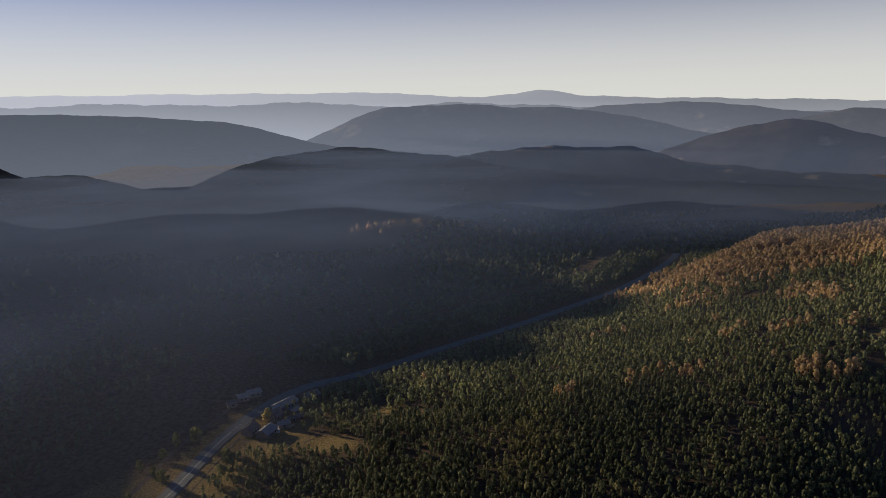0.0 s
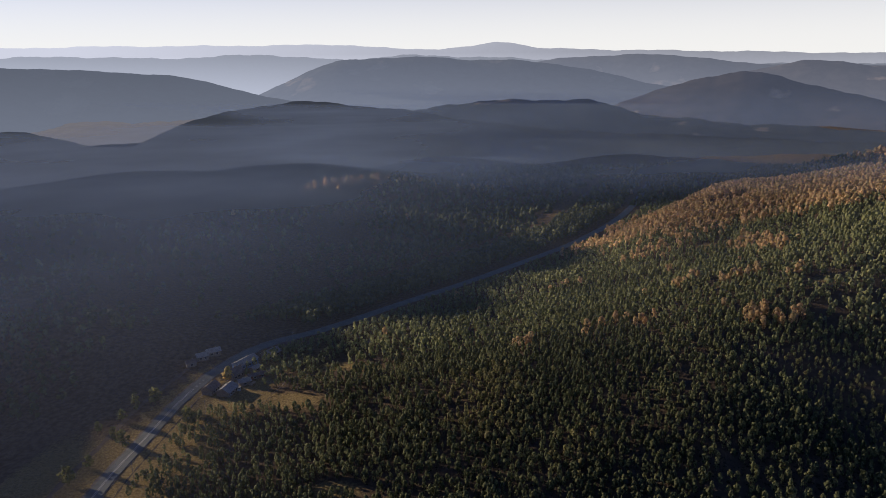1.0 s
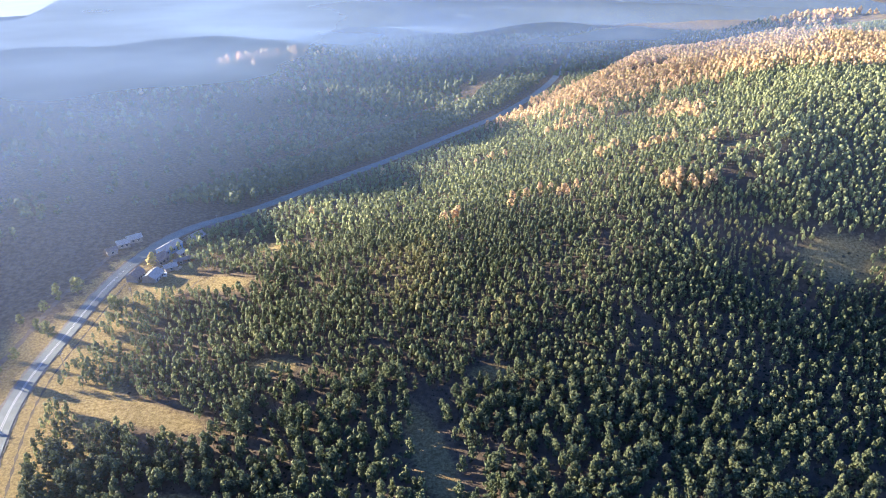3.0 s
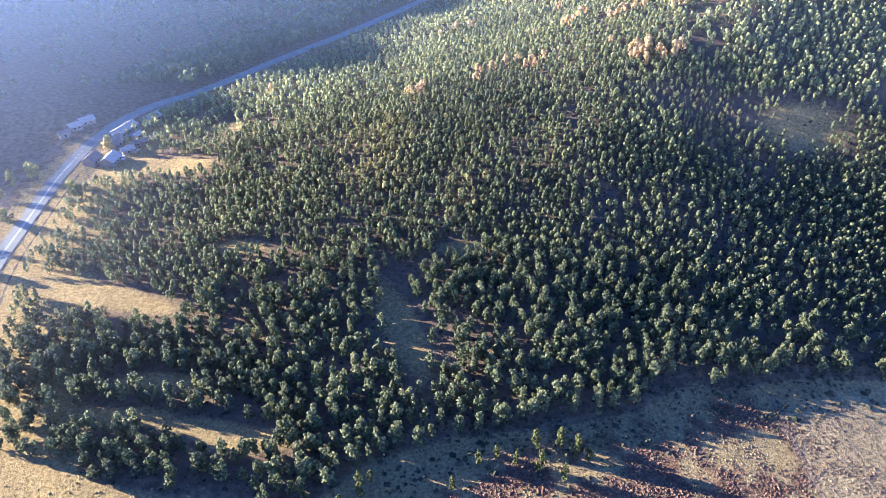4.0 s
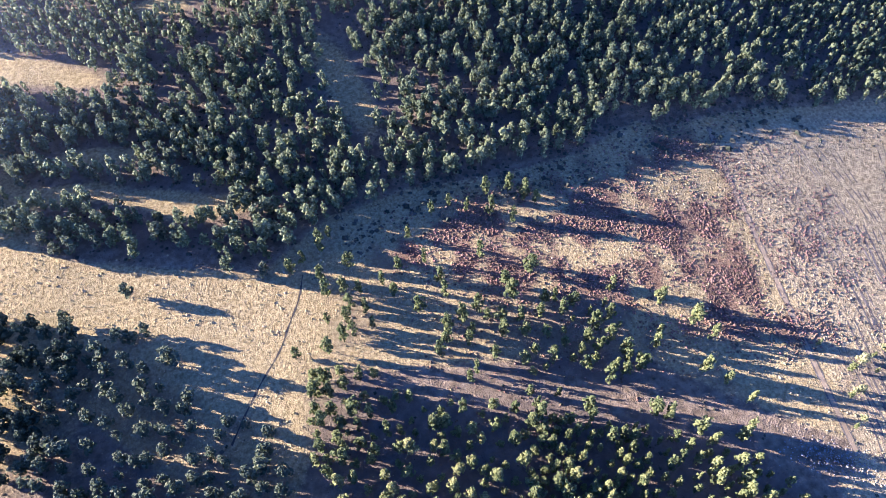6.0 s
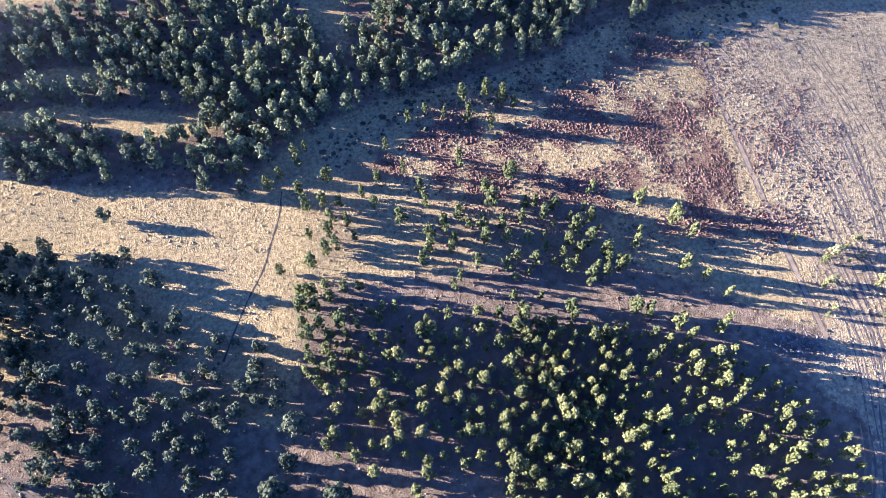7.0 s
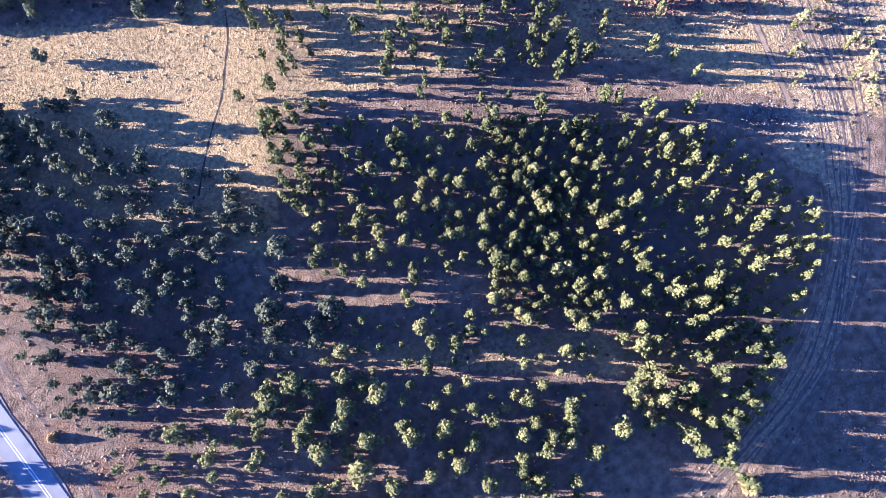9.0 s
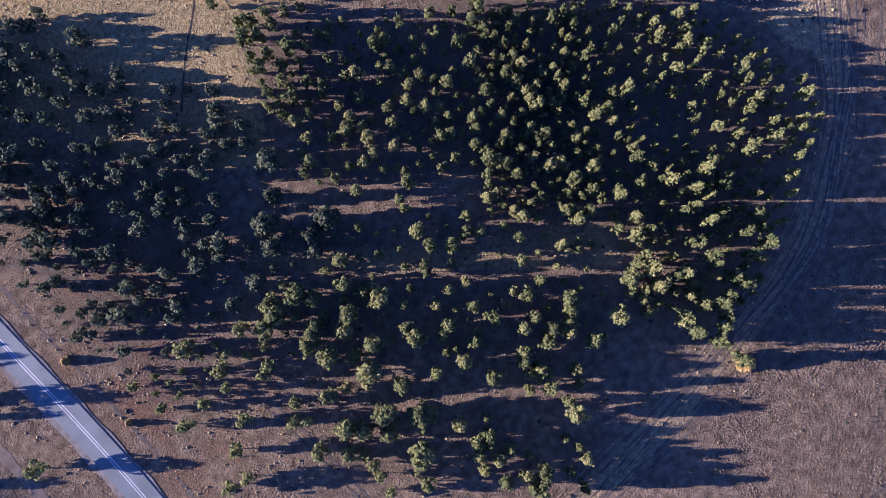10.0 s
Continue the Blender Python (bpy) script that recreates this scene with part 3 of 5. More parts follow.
STAND_K = [(-61.3, -11.1), (-57.1, -11.6), (-56.3, -5.1), (-42.2, -6.7), (-39.5, -7.7), (-32.5, -5.6), (-28.5, -6.0), (-22.4, -5.4), (-9.7, -4.6), (-5.5, -10.8), (-4.3, -6.5), (-3.3, -11.4), (-2.1, -6.4), (2.5, -10.7), (4.9, -5.7), (7.2, -10.0), (11.0, -8.7), (14.2, -7.1), (16.2, -9.7), (20.5, -8.0), (25.0, -11.5), (25.6, -7.5), (29.0, -4.5), (31.6, -6.1), (35.1, -7.6), (44.1, -10.9), (45.3, -7.2), (46.6, -11.7), (50.2, -11.7), (55.7, -3.3), (56.4, -4.5), (56.6, -7.6), (59.6, -8.7), (62.2, -11.7), (64.1, -9.9), (64.2, -6.3), (65.3, -11.4), (66.8, -5.7), (68.3, -10.3), (75.7, -8.1), (78.4, -7.5), (82.4, -8.4), (84.1, -5.3), (89.0, -9.8), (90.6, -8.3), (93.0, -3.7)]
STAND_L = [(-40.8, -14.6), (-35.9, -18.3), (-32.9, -13.8), (-32.8, -20.2), (-32.3, -21.3), (-30.0, -15.6), (-25.6, -19.0), (-24.0, -15.8), (-17.5, -19.1), (-17.5, -12.0), (-15.1, -20.5), (-9.9, -13.1), (-3.1, -14.4), (0.6, -20.7), (1.2, -12.1), (7.6, -21.0), (9.1, -19.8), (11.2, -15.3), (14.6, -20.3), (14.9, -14.0), (17.3, -18.4), (19.8, -21.4), (20.8, -19.8), (22.6, -17.3), (23.5, -15.0), (37.7, -18.2), (39.5, -22.6), (42.9, -18.8), (43.7, -23.0), (45.9, -23.0), (46.6, -13.9), (49.3, -15.5), (53.0, -17.8), (54.7, -19.6), (55.8, -12.2), (58.1, -12.2), (59.1, -16.4), (61.9, -16.7), (63.6, -16.3), (68.8, -20.9), (71.6, -16.7), (77.9, -11.7), (79.2, -17.7), (81.5, -17.6), (82.9, -12.1), (84.8, -14.8)]
STAND_M = [(-32.2, -26.2), (-32.0, -23.6), (-32.0, -30.6), (-24.6, -30.2), (-24.3, -33.2), (-21.1, -26.8), (-11.2, -25.8), (-11.0, -33.6), (-10.0, -30.8), (-7.7, -36.4), (-7.7, -32.9), (-7.3, -31.0), (-5.4, -27.3), (-4.7, -36.1), (5.7, -27.7), (7.4, -24.5), (9.9, -29.6), (10.0, -25.4), (10.1, -24.0), (11.2, -26.8), (11.7, -34.2), (15.7, -32.4), (17.1, -29.0), (23.5, -25.8), (26.3, -26.1), (31.1, -24.3), (36.8, -26.8), (38.0, -23.9), (41.4, -23.1), (42.2, -28.7), (43.0, -32.0), (44.0, -36.2), (46.7, -28.5), (47.8, -23.4), (51.5, -33.7), (53.3, -27.5), (54.4, -32.6), (55.2, -23.5), (55.2, -25.8), (57.0, -29.8), (58.4, -32.1), (61.0, -29.3), (63.4, -27.9), (65.1, -23.1), (67.5, -27.5), (68.5, -23.7)]
STAND_N = [(-11.9, -37.3), (-9.0, -41.9), (-4.8, -43.1), (-3.7, -46.5), (-1.7, -39.4), (-1.0, -44.0), (4.2, -47.2), (4.9, -51.2), (7.0, -40.5), (8.3, -44.1), (8.6, -46.4), (11.6, -37.0), (46.6, -40.0), (48.8, -37.8), (49.1, -46.0), (50.9, -36.9)]
all_places = [p for stand in (STAND_A, STAND_B, STAND_C, STAND_D, STAND_E, STAND_F, STAND_G, STAND_H, STAND_I, STAND_J, STAND_K, STAND_L, STAND_M, STAND_N) for p in stand]

thicket = thicket_places()

build_ground()


# ---- road and tracks ----
def smooth_line(points, step=3.0):
    """Points about step metres apart along a Catmull-Rom curve."""
    p = np.asarray(points, float)
    p = np.vstack([2 * p[0] - p[1], p, 2 * p[-1] - p[-2]])
    out = []
    for a, b, c, d in zip(p[:-3], p[1:-2], p[2:-1], p[3:]):
        k = np.linspace(0, 1, max(2, int(np.hypot(*(c - b)) / step) + 1))[:-1, None]
        out.append(0.5 * (2 * b + (c - a) * k + (2 * a - 5 * b + 4 * c - d) * k**2 + (3 * b - a - 3 * c + d) * k**3))
    return np.vstack(out + [p[-2:-1]])


def strip(name, line, left, right, lift, mat, parent=None, thick=0.12, wobble=0.0):
    """A ribbon along a line between two offsets to its right, that follows the ground, with sides that go down into it."""
    tangent = np.gradient(line, axis=0)
    tangent /= np.linalg.norm(tangent, axis=1)[:, None]
    side = np.stack([tangent[:, 1], -tangent[:, 0]], -1)
    jitter = wobble * np.sin(np.arange(len(line)) * 1.7)[:, None]
    a, b = line + side * (left + jitter), line + side * (right - jitter)
    za, zb = height(a[:, 0], a[:, 1]) + lift, height(b[:, 0], b[:, 1]) + lift
    rows = [np.c_[a, za - thick - lift], np.c_[a, za], np.c_[b, zb], np.c_[b, zb - thick - lift]]
    count = len(line)
    verts = np.concatenate(rows)
    i = np.arange(count - 1)
    faces = np.concatenate([np.stack([k * count + i, k * count + i + 1, (k + 1) * count + i + 1, (k + 1) * count + i], -1)[:, ::-1] for k in range(3)])
    return mesh_object(name, verts, faces, mat, parent)


road_line = smooth_line(ROAD, 3.0)
tagged(strip("road_shoulder", road_line, -4.3, 3.8, 0.10, GRAVEL, wobble=0.25), "pale gravel shoulders under the asphalt road", "shoulder", kind="structure")
tagged(strip("road", road_line, -3.1, 3.1, 0.22, ASPHALT), "grey worn asphalt country road with white markings", "road", kind="structure")
for offset in (-0.28, 0.28):
    tagged(strip("road_marking", road_line[:150], offset - 0.1, offset + 0.1, 0.23, PAINT, thick=0.0), "white painted line on the asphalt road", "road marking", kind="structure")


def track(points, gap=0.85, wide=0.22, label="pair of dark wheel ruts through dry grass", mat=RUT):
    line = smooth_line(points, 2.0)
    base = tagged(new("wheel_track"), label, "track", kind="structure")
    for offset in (-gap, gap):
        strip("rut", line, offset - wide, offset + wide, 0.035, mat, base, wobble=0.12)


heath_road = [(129, 122), (126, 109), (119, 77), (114, 53), (110, 33), (107.5, 20)]
tagged(strip("dirt_road", smooth_line(heath_road, 2.0), -0.7, 0.7, 0.02, PALE_SOIL, wobble=0.25), "narrow pale dirt road across the heath", "dirt road", kind="structure")
track(heath_road, gap=0.72, wide=0.13, label="pair of dark ruts in the narrow dirt road")
for k, side in enumerate((-4.6, -2.9, -1.5, 0.2, 1.7, 3.4)):
    bend = HAUL[: 9 - k % 3] + np.array([0.75, -0.66]) * side + np.array([[1.1 * math.sin(2.1 * m + 1.7 * k), 0.9 * math.cos(1.7 * m + k)] for m in range(9 - k % 3)])
    track(bend, gap=0.8 + 0.05 * (k % 3), wide=0.12 + 0.03 * (k % 2), label="pair of worn wheel ruts on the wide dirt road", mat=RUT if k % 2 else PALE_SOIL)
track([(128, 50), (120, 20), (110, -2), (95, -18), (74, -35), (52, -42.5), (30, -47)], gap=1.0)
track([(136, 60), (127, 25), (116, 2), (99, -16), (80, -36), (60, -47), (36, -53), (8, -58)], gap=0.9)
track([(150, 75), (139, 38), (128, 10), (112, -12)], gap=0.9)
for k in (0, 1.3, 3, 4.4, 6, 8, 9.6):
    track([(134 + 5 * k + 3 * math.sin(k * 5), 116 - 2 * k), (136 + 3.8 * k + 3 * math.sin(k * 3), 82 - k), (132 + 2.9 * k, 50 + 6 * math.sin(k * 2)), (123 + 2.4 * k + 3 * math.sin(k * 4), 18 + 2 * k)], gap=0.75 + 0.1 * (k % 3), wide=0.07 + 0.03 * (k % 2), mat=SOIL if k % 2 > 0.9 else RUT)
track([(-82, 61), (-72, 50), (-62, 34), (-52, 14), (-44, -6), (-38, -30)])
track([(-78, 58), (-66, 44), (-56, 26), (-46, 4)], gap=0.7)
tagged(strip("farm_track", smooth_line(ROAD[0:14] + np.array([-17.0, -1.0]), 3.0), -1.2, 1.2, 0.03, SOIL, wobble=0.3), "narrow dirt track beside the asphalt road", "dirt road", kind="structure")
# the ditch is a flat dark strip laid on the ground
tagged(strip("ditch", smooth_line([(-3.5, 109), (-6, 102), (-10, 95), (-14, 88), (-19.5, 81.5), (-25, 74), (-29, 68)], 1.5), -0.2, 0.2, 0.03, DITCH, wobble=0.1), "narrow dark ditch across the dry meadow", "ditch", kind="structure")
tagged(strip("roadside_ditch", smooth_line(ROAD[:13] + np.array([8.2, 0.6]), 2.0), -0.35, 0.35, 0.02, RUT, wobble=0.25), "dark ditch along the road's edge", "ditch", kind="structure")

# ---- trees ----
PHI = (1 + 5**0.5) / 2
ICO_V = np.array([(-1, PHI, 0), (1, PHI, 0), (-1, -PHI, 0), (1, -PHI, 0), (0, -1, PHI), (0, 1, PHI), (0, -1, -PHI), (0, 1, -PHI), (PHI, 0, -1), (PHI, 0, 1), (-PHI, 0, -1), (-PHI, 0, 1)]) / 1.902
ICO_F = np.array([(0, 11, 5), (0, 5, 1), (0, 1, 7), (0, 7, 10), (0, 10, 11), (1, 5, 9), (5, 11, 4), (11, 10, 2), (10, 7, 6), (7, 1, 8), (3, 9, 4), (3, 4, 2), (3, 2, 6), (3, 6, 8), (3, 8, 9), (4, 9, 5), (2, 4, 11), (6, 2, 10), (8, 6, 7), (9, 8, 1)])
OCT_V = np.array([(1, 0, 0), (-1, 0, 0), (0, 1, 0), (0, -1, 0), (0, 0, 1), (0, 0, -1)], float)
OCT_F = np.array([(0, 2, 4), (2, 1, 4), (1, 3, 4), (3, 0, 4), (2, 0, 5), (1, 2, 5), (3, 1, 5), (0, 3, 5)])


def crown_arrays(rng, clumps, radius=0.24, low=0.22, clump=0.30, peak=0.42, solid=(ICO_V, ICO_F), lean=0.04, jag=(0.62, 1.3), stretch=0.82):
    """A crown one metre high in all, of ragged clumps of needles set round the stem, widest at peak and rounded at the top."""
    pieces = []
    drift = rng.normal(0, lean, 2)
    for k in range(clumps):
        u = (k + 0.5) / clumps
        z = low + (1 - low) * (u ** 0.85)
        v = (z - low) / (1 - low)
        profile = np.clip(np.sin(np.pi * np.clip(v, 0, 1) ** (0.55 + peak * 0.3)) ** 0.6, 0.12, 1) * (1 - 0.30 * v)
        a = k * 2.39996 + rng.normal(0, 0.5)
        reach = radius * profile * rng.uniform(0.35, 1.02)
        size = radius * clump * rng.uniform(0.75, 1.35) * (0.75 + 0.5 * profile)
        verts = solid[0] * rng.uniform(*jag, (len(solid[0]), 1)) * size * (1.12, 1.12, stretch)
        t = rng.uniform(0, 6.28)
        verts = np.stack([verts[:, 0] * np.cos(t) - verts[:, 1] * np.sin(t), verts[:, 0] * np.sin(t) + verts[:, 1] * np.cos(t), verts[:, 2]], -1)
        pieces.append((verts + (np.cos(a) * reach + drift[0] * v, np.sin(a) * reach + drift[1] * v, z - size * 0.6), solid[1]))
    return joined(pieces)


def tuft_arrays(rng, centre, out, size):
    """A ragged tuft of needles: a low pyramid with its tip outwards."""
    side = np.cross(out, rng.normal(0, 1, 3))
    side /= np.linalg.norm(side) + 1e-9
    over = np.cross(out, side)
    ring = [centre + (side * c + over * d) * size * rng.uniform(0.7, 1.3) - out * size * rng.uniform(0.0, 0.5) for c, d in ((1, 0), (0, 1), (-1, 0), (0, -1))]
    tip = centre + out * size * rng.uniform(0.35, 0.9)
    return np.array(ring + [tip]), np.array([(0, 1, 4), (1, 2, 4), (2, 3, 4), (3, 0, 4)])


def spread_ways(rng, count, least):
    """Directions spread evenly over the sphere above the height least."""
    z = least + (1 - least) * (np.arange(count) + 0.5) / count
    a = np.arange(count) * 2.39996 + rng.uniform(0, 6.28)
    r = np.sqrt(np.clip(1 - z * z, 0, 1))
    ways = np.stack([r * np.cos(a), r * np.sin(a), z], -1) + rng.normal(0, 0.22, (count, 3))
    return ways / np.linalg.norm(ways, axis=1)[:, None]


def bough_crown(rng, boughs, tufts, radius=0.2, low=0.2, lean=0.05):
    """A crown one metre high in all: boughs set round the stem, each a lump of needle tufts, narrowing to a rounded top."""
    pieces = []
    drift, heavy = rng.normal(0, lean, 2), rng.uniform(0, 6.28)
    for k in range(boughs):
        v = ((k + 0.5) / boughs) ** 0.72
        a = k * 2.39996 + rng.normal(0, 0.3)
        profile = (1 - v**3.2) ** 0.6 * (0.6 + 0.4 * min(1.0, v / 0.3)) + 0.05
        lump = radius * (0.3 + 0.26 * profile) * rng.uniform(0.75, 1.25)
        reach = max(0.0, radius * profile * rng.uniform(0.6, 1.1) * (1 + 0.25 * math.cos(a - heavy)) - lump * 0.7)
        middle = np.array([math.cos(a) * reach + drift[0] * v, math.sin(a) * reach + drift[1] * v, low + (1 - low) * v - lump * 0.5])
        ahead = np.array([math.cos(a) * (1 - 0.7 * v), math.sin(a) * (1 - 0.7 * v), 0.2 + 0.8 * v])
        ahead /= np.linalg.norm(ahead)
        outward = ahead * 0.35
        for way in spread_ways(rng, tufts, -0.55):
            way = way + outward * (1 - v)
            way /= np.linalg.norm(way)
            stretched = way * 0.85 + ahead * (0.75 * max(0.0, float(way @ ahead)))
            pieces.append(tuft_arrays(rng, middle + stretched * lump * rng.uniform(0.6, 1.2), way, lump * 0.7 / math.sqrt(tufts / 6)))
    return joined(pieces)


def dome_crown(rng, tufts, radius=0.22, low=0.15):
    """A simple rounded crown one metre high in all, of tufts that overlap like scales."""
    pieces = []
    drift = rng.normal(0, 0.04, 2)
    for way in spread_ways(rng, tufts, -0.75):
        v = (way[2] + 1) / 2
        out = way * np.array((radius, radius, (1 - low) / 2)) * (1.05 - 0.3 * v) * rng.uniform(0.82, 1.08)
        face = way * (1, 1, 0.55)
        pieces.append(tuft_arrays(rng, np.array([drift[0] * v, drift[1] * v, (1 + low) / 2 - 0.04]) + out, face / np.linalg.norm(face), radius * 2.0 / math.sqrt(tufts)))
    return joined(pieces)


def cone_arrays(a, b, ra, rb, sides):
    a, b = np.array(a, float), np.array(b, float)
    d = (b - a) / np.linalg.norm(b - a)
    u = np.cross(d, (0.3, 0.9, 0.31))
    u /= np.linalg.norm(u)
    w = np.cross(d, u)
    t = np.arange(sides) * 2 * np.pi / sides
    ring = np.cos(t)[:, None] * u + np.sin(t)[:, None] * w
    i = np.arange(sides)
    j = (i + 1) % sides
    return np.vstack([a + ring * ra, b + ring * rb]), np.concatenate([np.stack([i, j, sides + j], -1), np.stack([i, sides + j, sides + i], -1)])


def trunk_arrays(rng, limbs=7):
    """A tapered stem with a root flare and limbs, for a tree one metre high."""
    pieces = [cone_arrays((0, 0, -0.03), (0, 0, 0.05), 0.03, 0.019, 8), cone_arrays((0, 0, 0.05), (0.006, 0.004, 0.9), 0.019, 0.004, 8)]
    for k in range(limbs):
        z, a = 0.28 + 0.08 * k, k * 2.4 + rng.uniform(-0.3, 0.3)
        reach = 0.17 * (1 - 0.09 * k)
        pieces.append(cone_arrays((0, 0, z), (reach * np.cos(a), reach * np.sin(a), z + 0.07), 0.007, 0.002, 5))
    return joined(pieces)


rng = np.random.default_rng(4)


def pine(kind, crown_mat, clumps, label, **shape):
    """A pine as a thing: a trunk with limbs and a crown of needle clumps, one metre high."""
    root = tagged(new("pine_tree" if kind == "pine" else kind), label, "tree", group="pines of the grove")
    mesh_object("trunk", *trunk_arrays(rng), BARK, root)
    mesh_object("crown", *bough_crown(rng, *clumps, **shape), crown_mat, root)
    return root



PINES = [pine("pine", NEEDLES, (26, 12), "young green pine with a rounded crown on dry ground", radius=r, low=w) for r, w in ((0.2, 0.2), (0.235, 0.27), (0.18, 0.17), (0.25, 0.3), (0.22, 0.25), (0.19, 0.18), (0.23, 0.26), (0.21, 0.18))]
OLD_PINES = [pine("pine", SHADED_NEEDLES, (26, 12), "broad old pine on the dry meadow, needles darkened for shade", radius=r, low=w) for r, w in ((0.22, 0.22), (0.24, 0.27), (0.2, 0.2), (0.25, 0.26))]
placed = set()
random.seed(11)
order = sorted(all_places, key=lambda p: math.hypot(p[0] - 15, p[1] - 5))
near_places, more_places = order[:300], order[300:]
for k, (x, y) in enumerate(near_places):
    tall = random.uniform(5.4, 8.0) if random.random() < 0.75 else random.uniform(3.6, 5.4)
    if x > 45 and y < 30:
        tall *= 1.2
    if x > 10 and y > 60:
        tall *= 0.78
    if y < 0 and x < 70:
        tall *= 1.15
    wide = 1.2 if x < -12 else 0.8 if x < 45 else 0.56
    m = Matrix.Translation((x, y, float(height(x, y)))) @ Matrix.Rotation(random.uniform(0, 6.28), 4, "Z") @ Matrix.Diagonal((tall * wide, tall * wide, tall * random.uniform(0.92, 1.1), 1))
    kinds = OLD_PINES if x < -12 and y > 22 else PINES
    source = kinds[k % len(kinds)]
    if source not in placed:
        placed.add(source)
        source.matrix_basis = m
    else:
        copy = copy_thing(source, Matrix.Identity(4))
        copy.matrix_basis = m

MID = [joined([bough_crown(rng, 11, 7, radius=r, low=w), cone_arrays((0, 0, -0.03), (0, 0, 0.7), 0.022, 0.008, 5)]) for r, w in ((0.22, 0.18), (0.26, 0.24), (0.2, 0.14), (0.24, 0.2), (0.23, 0.16), (0.27, 0.26))]
LOW = [joined([dome_crown(rng, 19, radius=r, low=w), cone_arrays((0, 0, -0.03), (0, 0, 0.5), 0.022, 0.012, 4)]) for r, w in ((0.22, 0.15), (0.26, 0.2), (0.2, 0.12), (0.24, 0.18), (0.28, 0.2))]
SLIGHT = [joined([dome_crown(rng, 9, radius=r, low=w), cone_arrays((0, 0, -0.03), (0, 0, 0.5), 0.022, 0.012, 4)]) for r, w in ((0.22, 0.12), (0.25, 0.15), (0.2, 0.1), (0.24, 0.12))]
FAR = [crown_arrays(rng, 2, radius=r, low=0.05, clump=1.1, solid=(OCT_V, OCT_F), stretch=1.5) for r in (0.24, 0.28, 0.26)]


def stand_of(name, templates, places, tall, label, mat, slim=(0.85, 1.2)):
    """Many trees that nobody could count, as one object."""
    places = np.asarray(places, float)
    pick = rng.integers(0, len(templates), len(places))
    pieces = []
    for k, template in enumerate(templates):
        mine = places[pick == k]
        if len(mine):
            at = np.c_[mine, height(mine[:, 0], mine[:, 1])]
            pieces.append(merged(template, at, tall[pick == k], rng.uniform(0, 6.28, len(mine)), rng.uniform(*slim, len(mine))))
    return tagged(mesh_object(name, *joined(pieces), mat, smooth=templates is LOW or templates is SLIGHT), label, "trees", kind="stuff")


def scatter(x0, x1, y0, y1, spacing):
    gx, gy = np.meshgrid(np.arange(x0, x1, spacing), np.arange(y0, y1, spacing))
    gx[1::2] += spacing / 2
    return np.stack([gx.ravel(), gy.ravel()], -1) + rng.uniform(-0.48, 0.48, (gx.size, 2)) * spacing


more, more_all = np.array(more_places), np.array(all_places)
west = more[:, 0] < -12
east = more[:, 0] > 70
middle = ~west & ~east
stand_of("pine_grove", MID, more[middle], rng.uniform(5.5, 9.5, middle.sum()) * (1 + 0.15 * (more[middle][:, 1] < 0)), "scattered green pines on dry meadow", NEEDLES, slim=(0.52, 0.78))
stand_of("edge_pines", MID, more[east], np.where(more[east][:, 0] > 100, rng.uniform(2.8, 4.4, east.sum()), rng.uniform(6.4, 9.4, east.sum())), "green pines at the edge of the grove", NEEDLES, slim=(0.5, 0.68))
old = west & (more[:, 1] > 22)
stand_of("old_pines", MID, more[old], rng.uniform(4.8, 7.4, old.sum()), "broad old pines near the road, needles darkened for shade", SHADED_NEEDLES, slim=(0.9, 1.2))
olive = west & ~old
stand_of("road_pines", MID, more[olive], rng.uniform(4.8, 7.4, olive.sum()), "olive-green pines near the road", NEEDLES, slim=(0.8, 1.05))


# trees of the road's left side, and of the slope between the road and the grove
ROADSIDE = [(-105.5, 38), (-113, 38), (-95.5, 14), (-115.5, 58), (-124, 60), (-124, 27), (-118, 8), (-130, 45), (-122.7, 278), (-128, 283), (-130, 262), (-133, 250), (-131, 300), (-128, 310), (-138, 290), (-121, 315), (-99.8, 294.4), (-96.6, 293.7), (-126, 150), (-131, 190), (-124, 110), (-136, 225)]
stand_of("roadside_trees", MID, ROADSIDE, rng.uniform(5.0, 9.5, len(ROADSIDE)), "scattered pines on the road's grassy verge", NEEDLES)
p = np.stack([rng.uniform(-100, -55, 800), rng.uniform(20, 128, 800)], -1)
gap = np.array([np.hypot(more_all[:, 0] - q[0], more_all[:, 1] - q[1]).min() for q in p])
meadow = np.interp(p[:, 0], [-120, -84, -48], [134, 122, 106])
p = p[(gap > 2.8) & (road_offset(p[:, 0], p[:, 1]) > 13) & (p[:, 1] < meadow) & (p[:, 0] < -62) & (rng.random(800) < np.clip((p[:, 1] - 45) / 60, 0.05, 0.62))]
stand_of("slope_pines", MID, p, rng.uniform(4.5, 8.0, len(p)), "dark pines on the slope above the road", SHADED_NEEDLES, slim=(0.75, 0.95))

# broad old pines between the western glade and the meadow
p = scatter(-112, -2, 128, 218, 4.1)
inside = (p[:, 1] > np.interp(p[:, 0], [-112, -94, -61, -40, -7], [186, 153, 133, 128, 131])) & (p[:, 1] < np.interp(p[:, 0], [-112, -82, -43, -7], [214, 208, 186, 160])) & (road_offset(p[:, 0], p[:, 1]) > 13)
p = p[inside & (rng.random(len(p)) < 0.56 - 0.9 * np.clip(glade_zone(p[:, 0], p[:, 1]), 0, 0.8))]
stand_of("western_pines", MID, p, rng.uniform(5.0, 8.0, len(p)), "broad dark pines below the western glade", SHADED_NEEDLES, slim=(0.8, 1.1))

# young pines between the older ones
young = np.array(thicket)
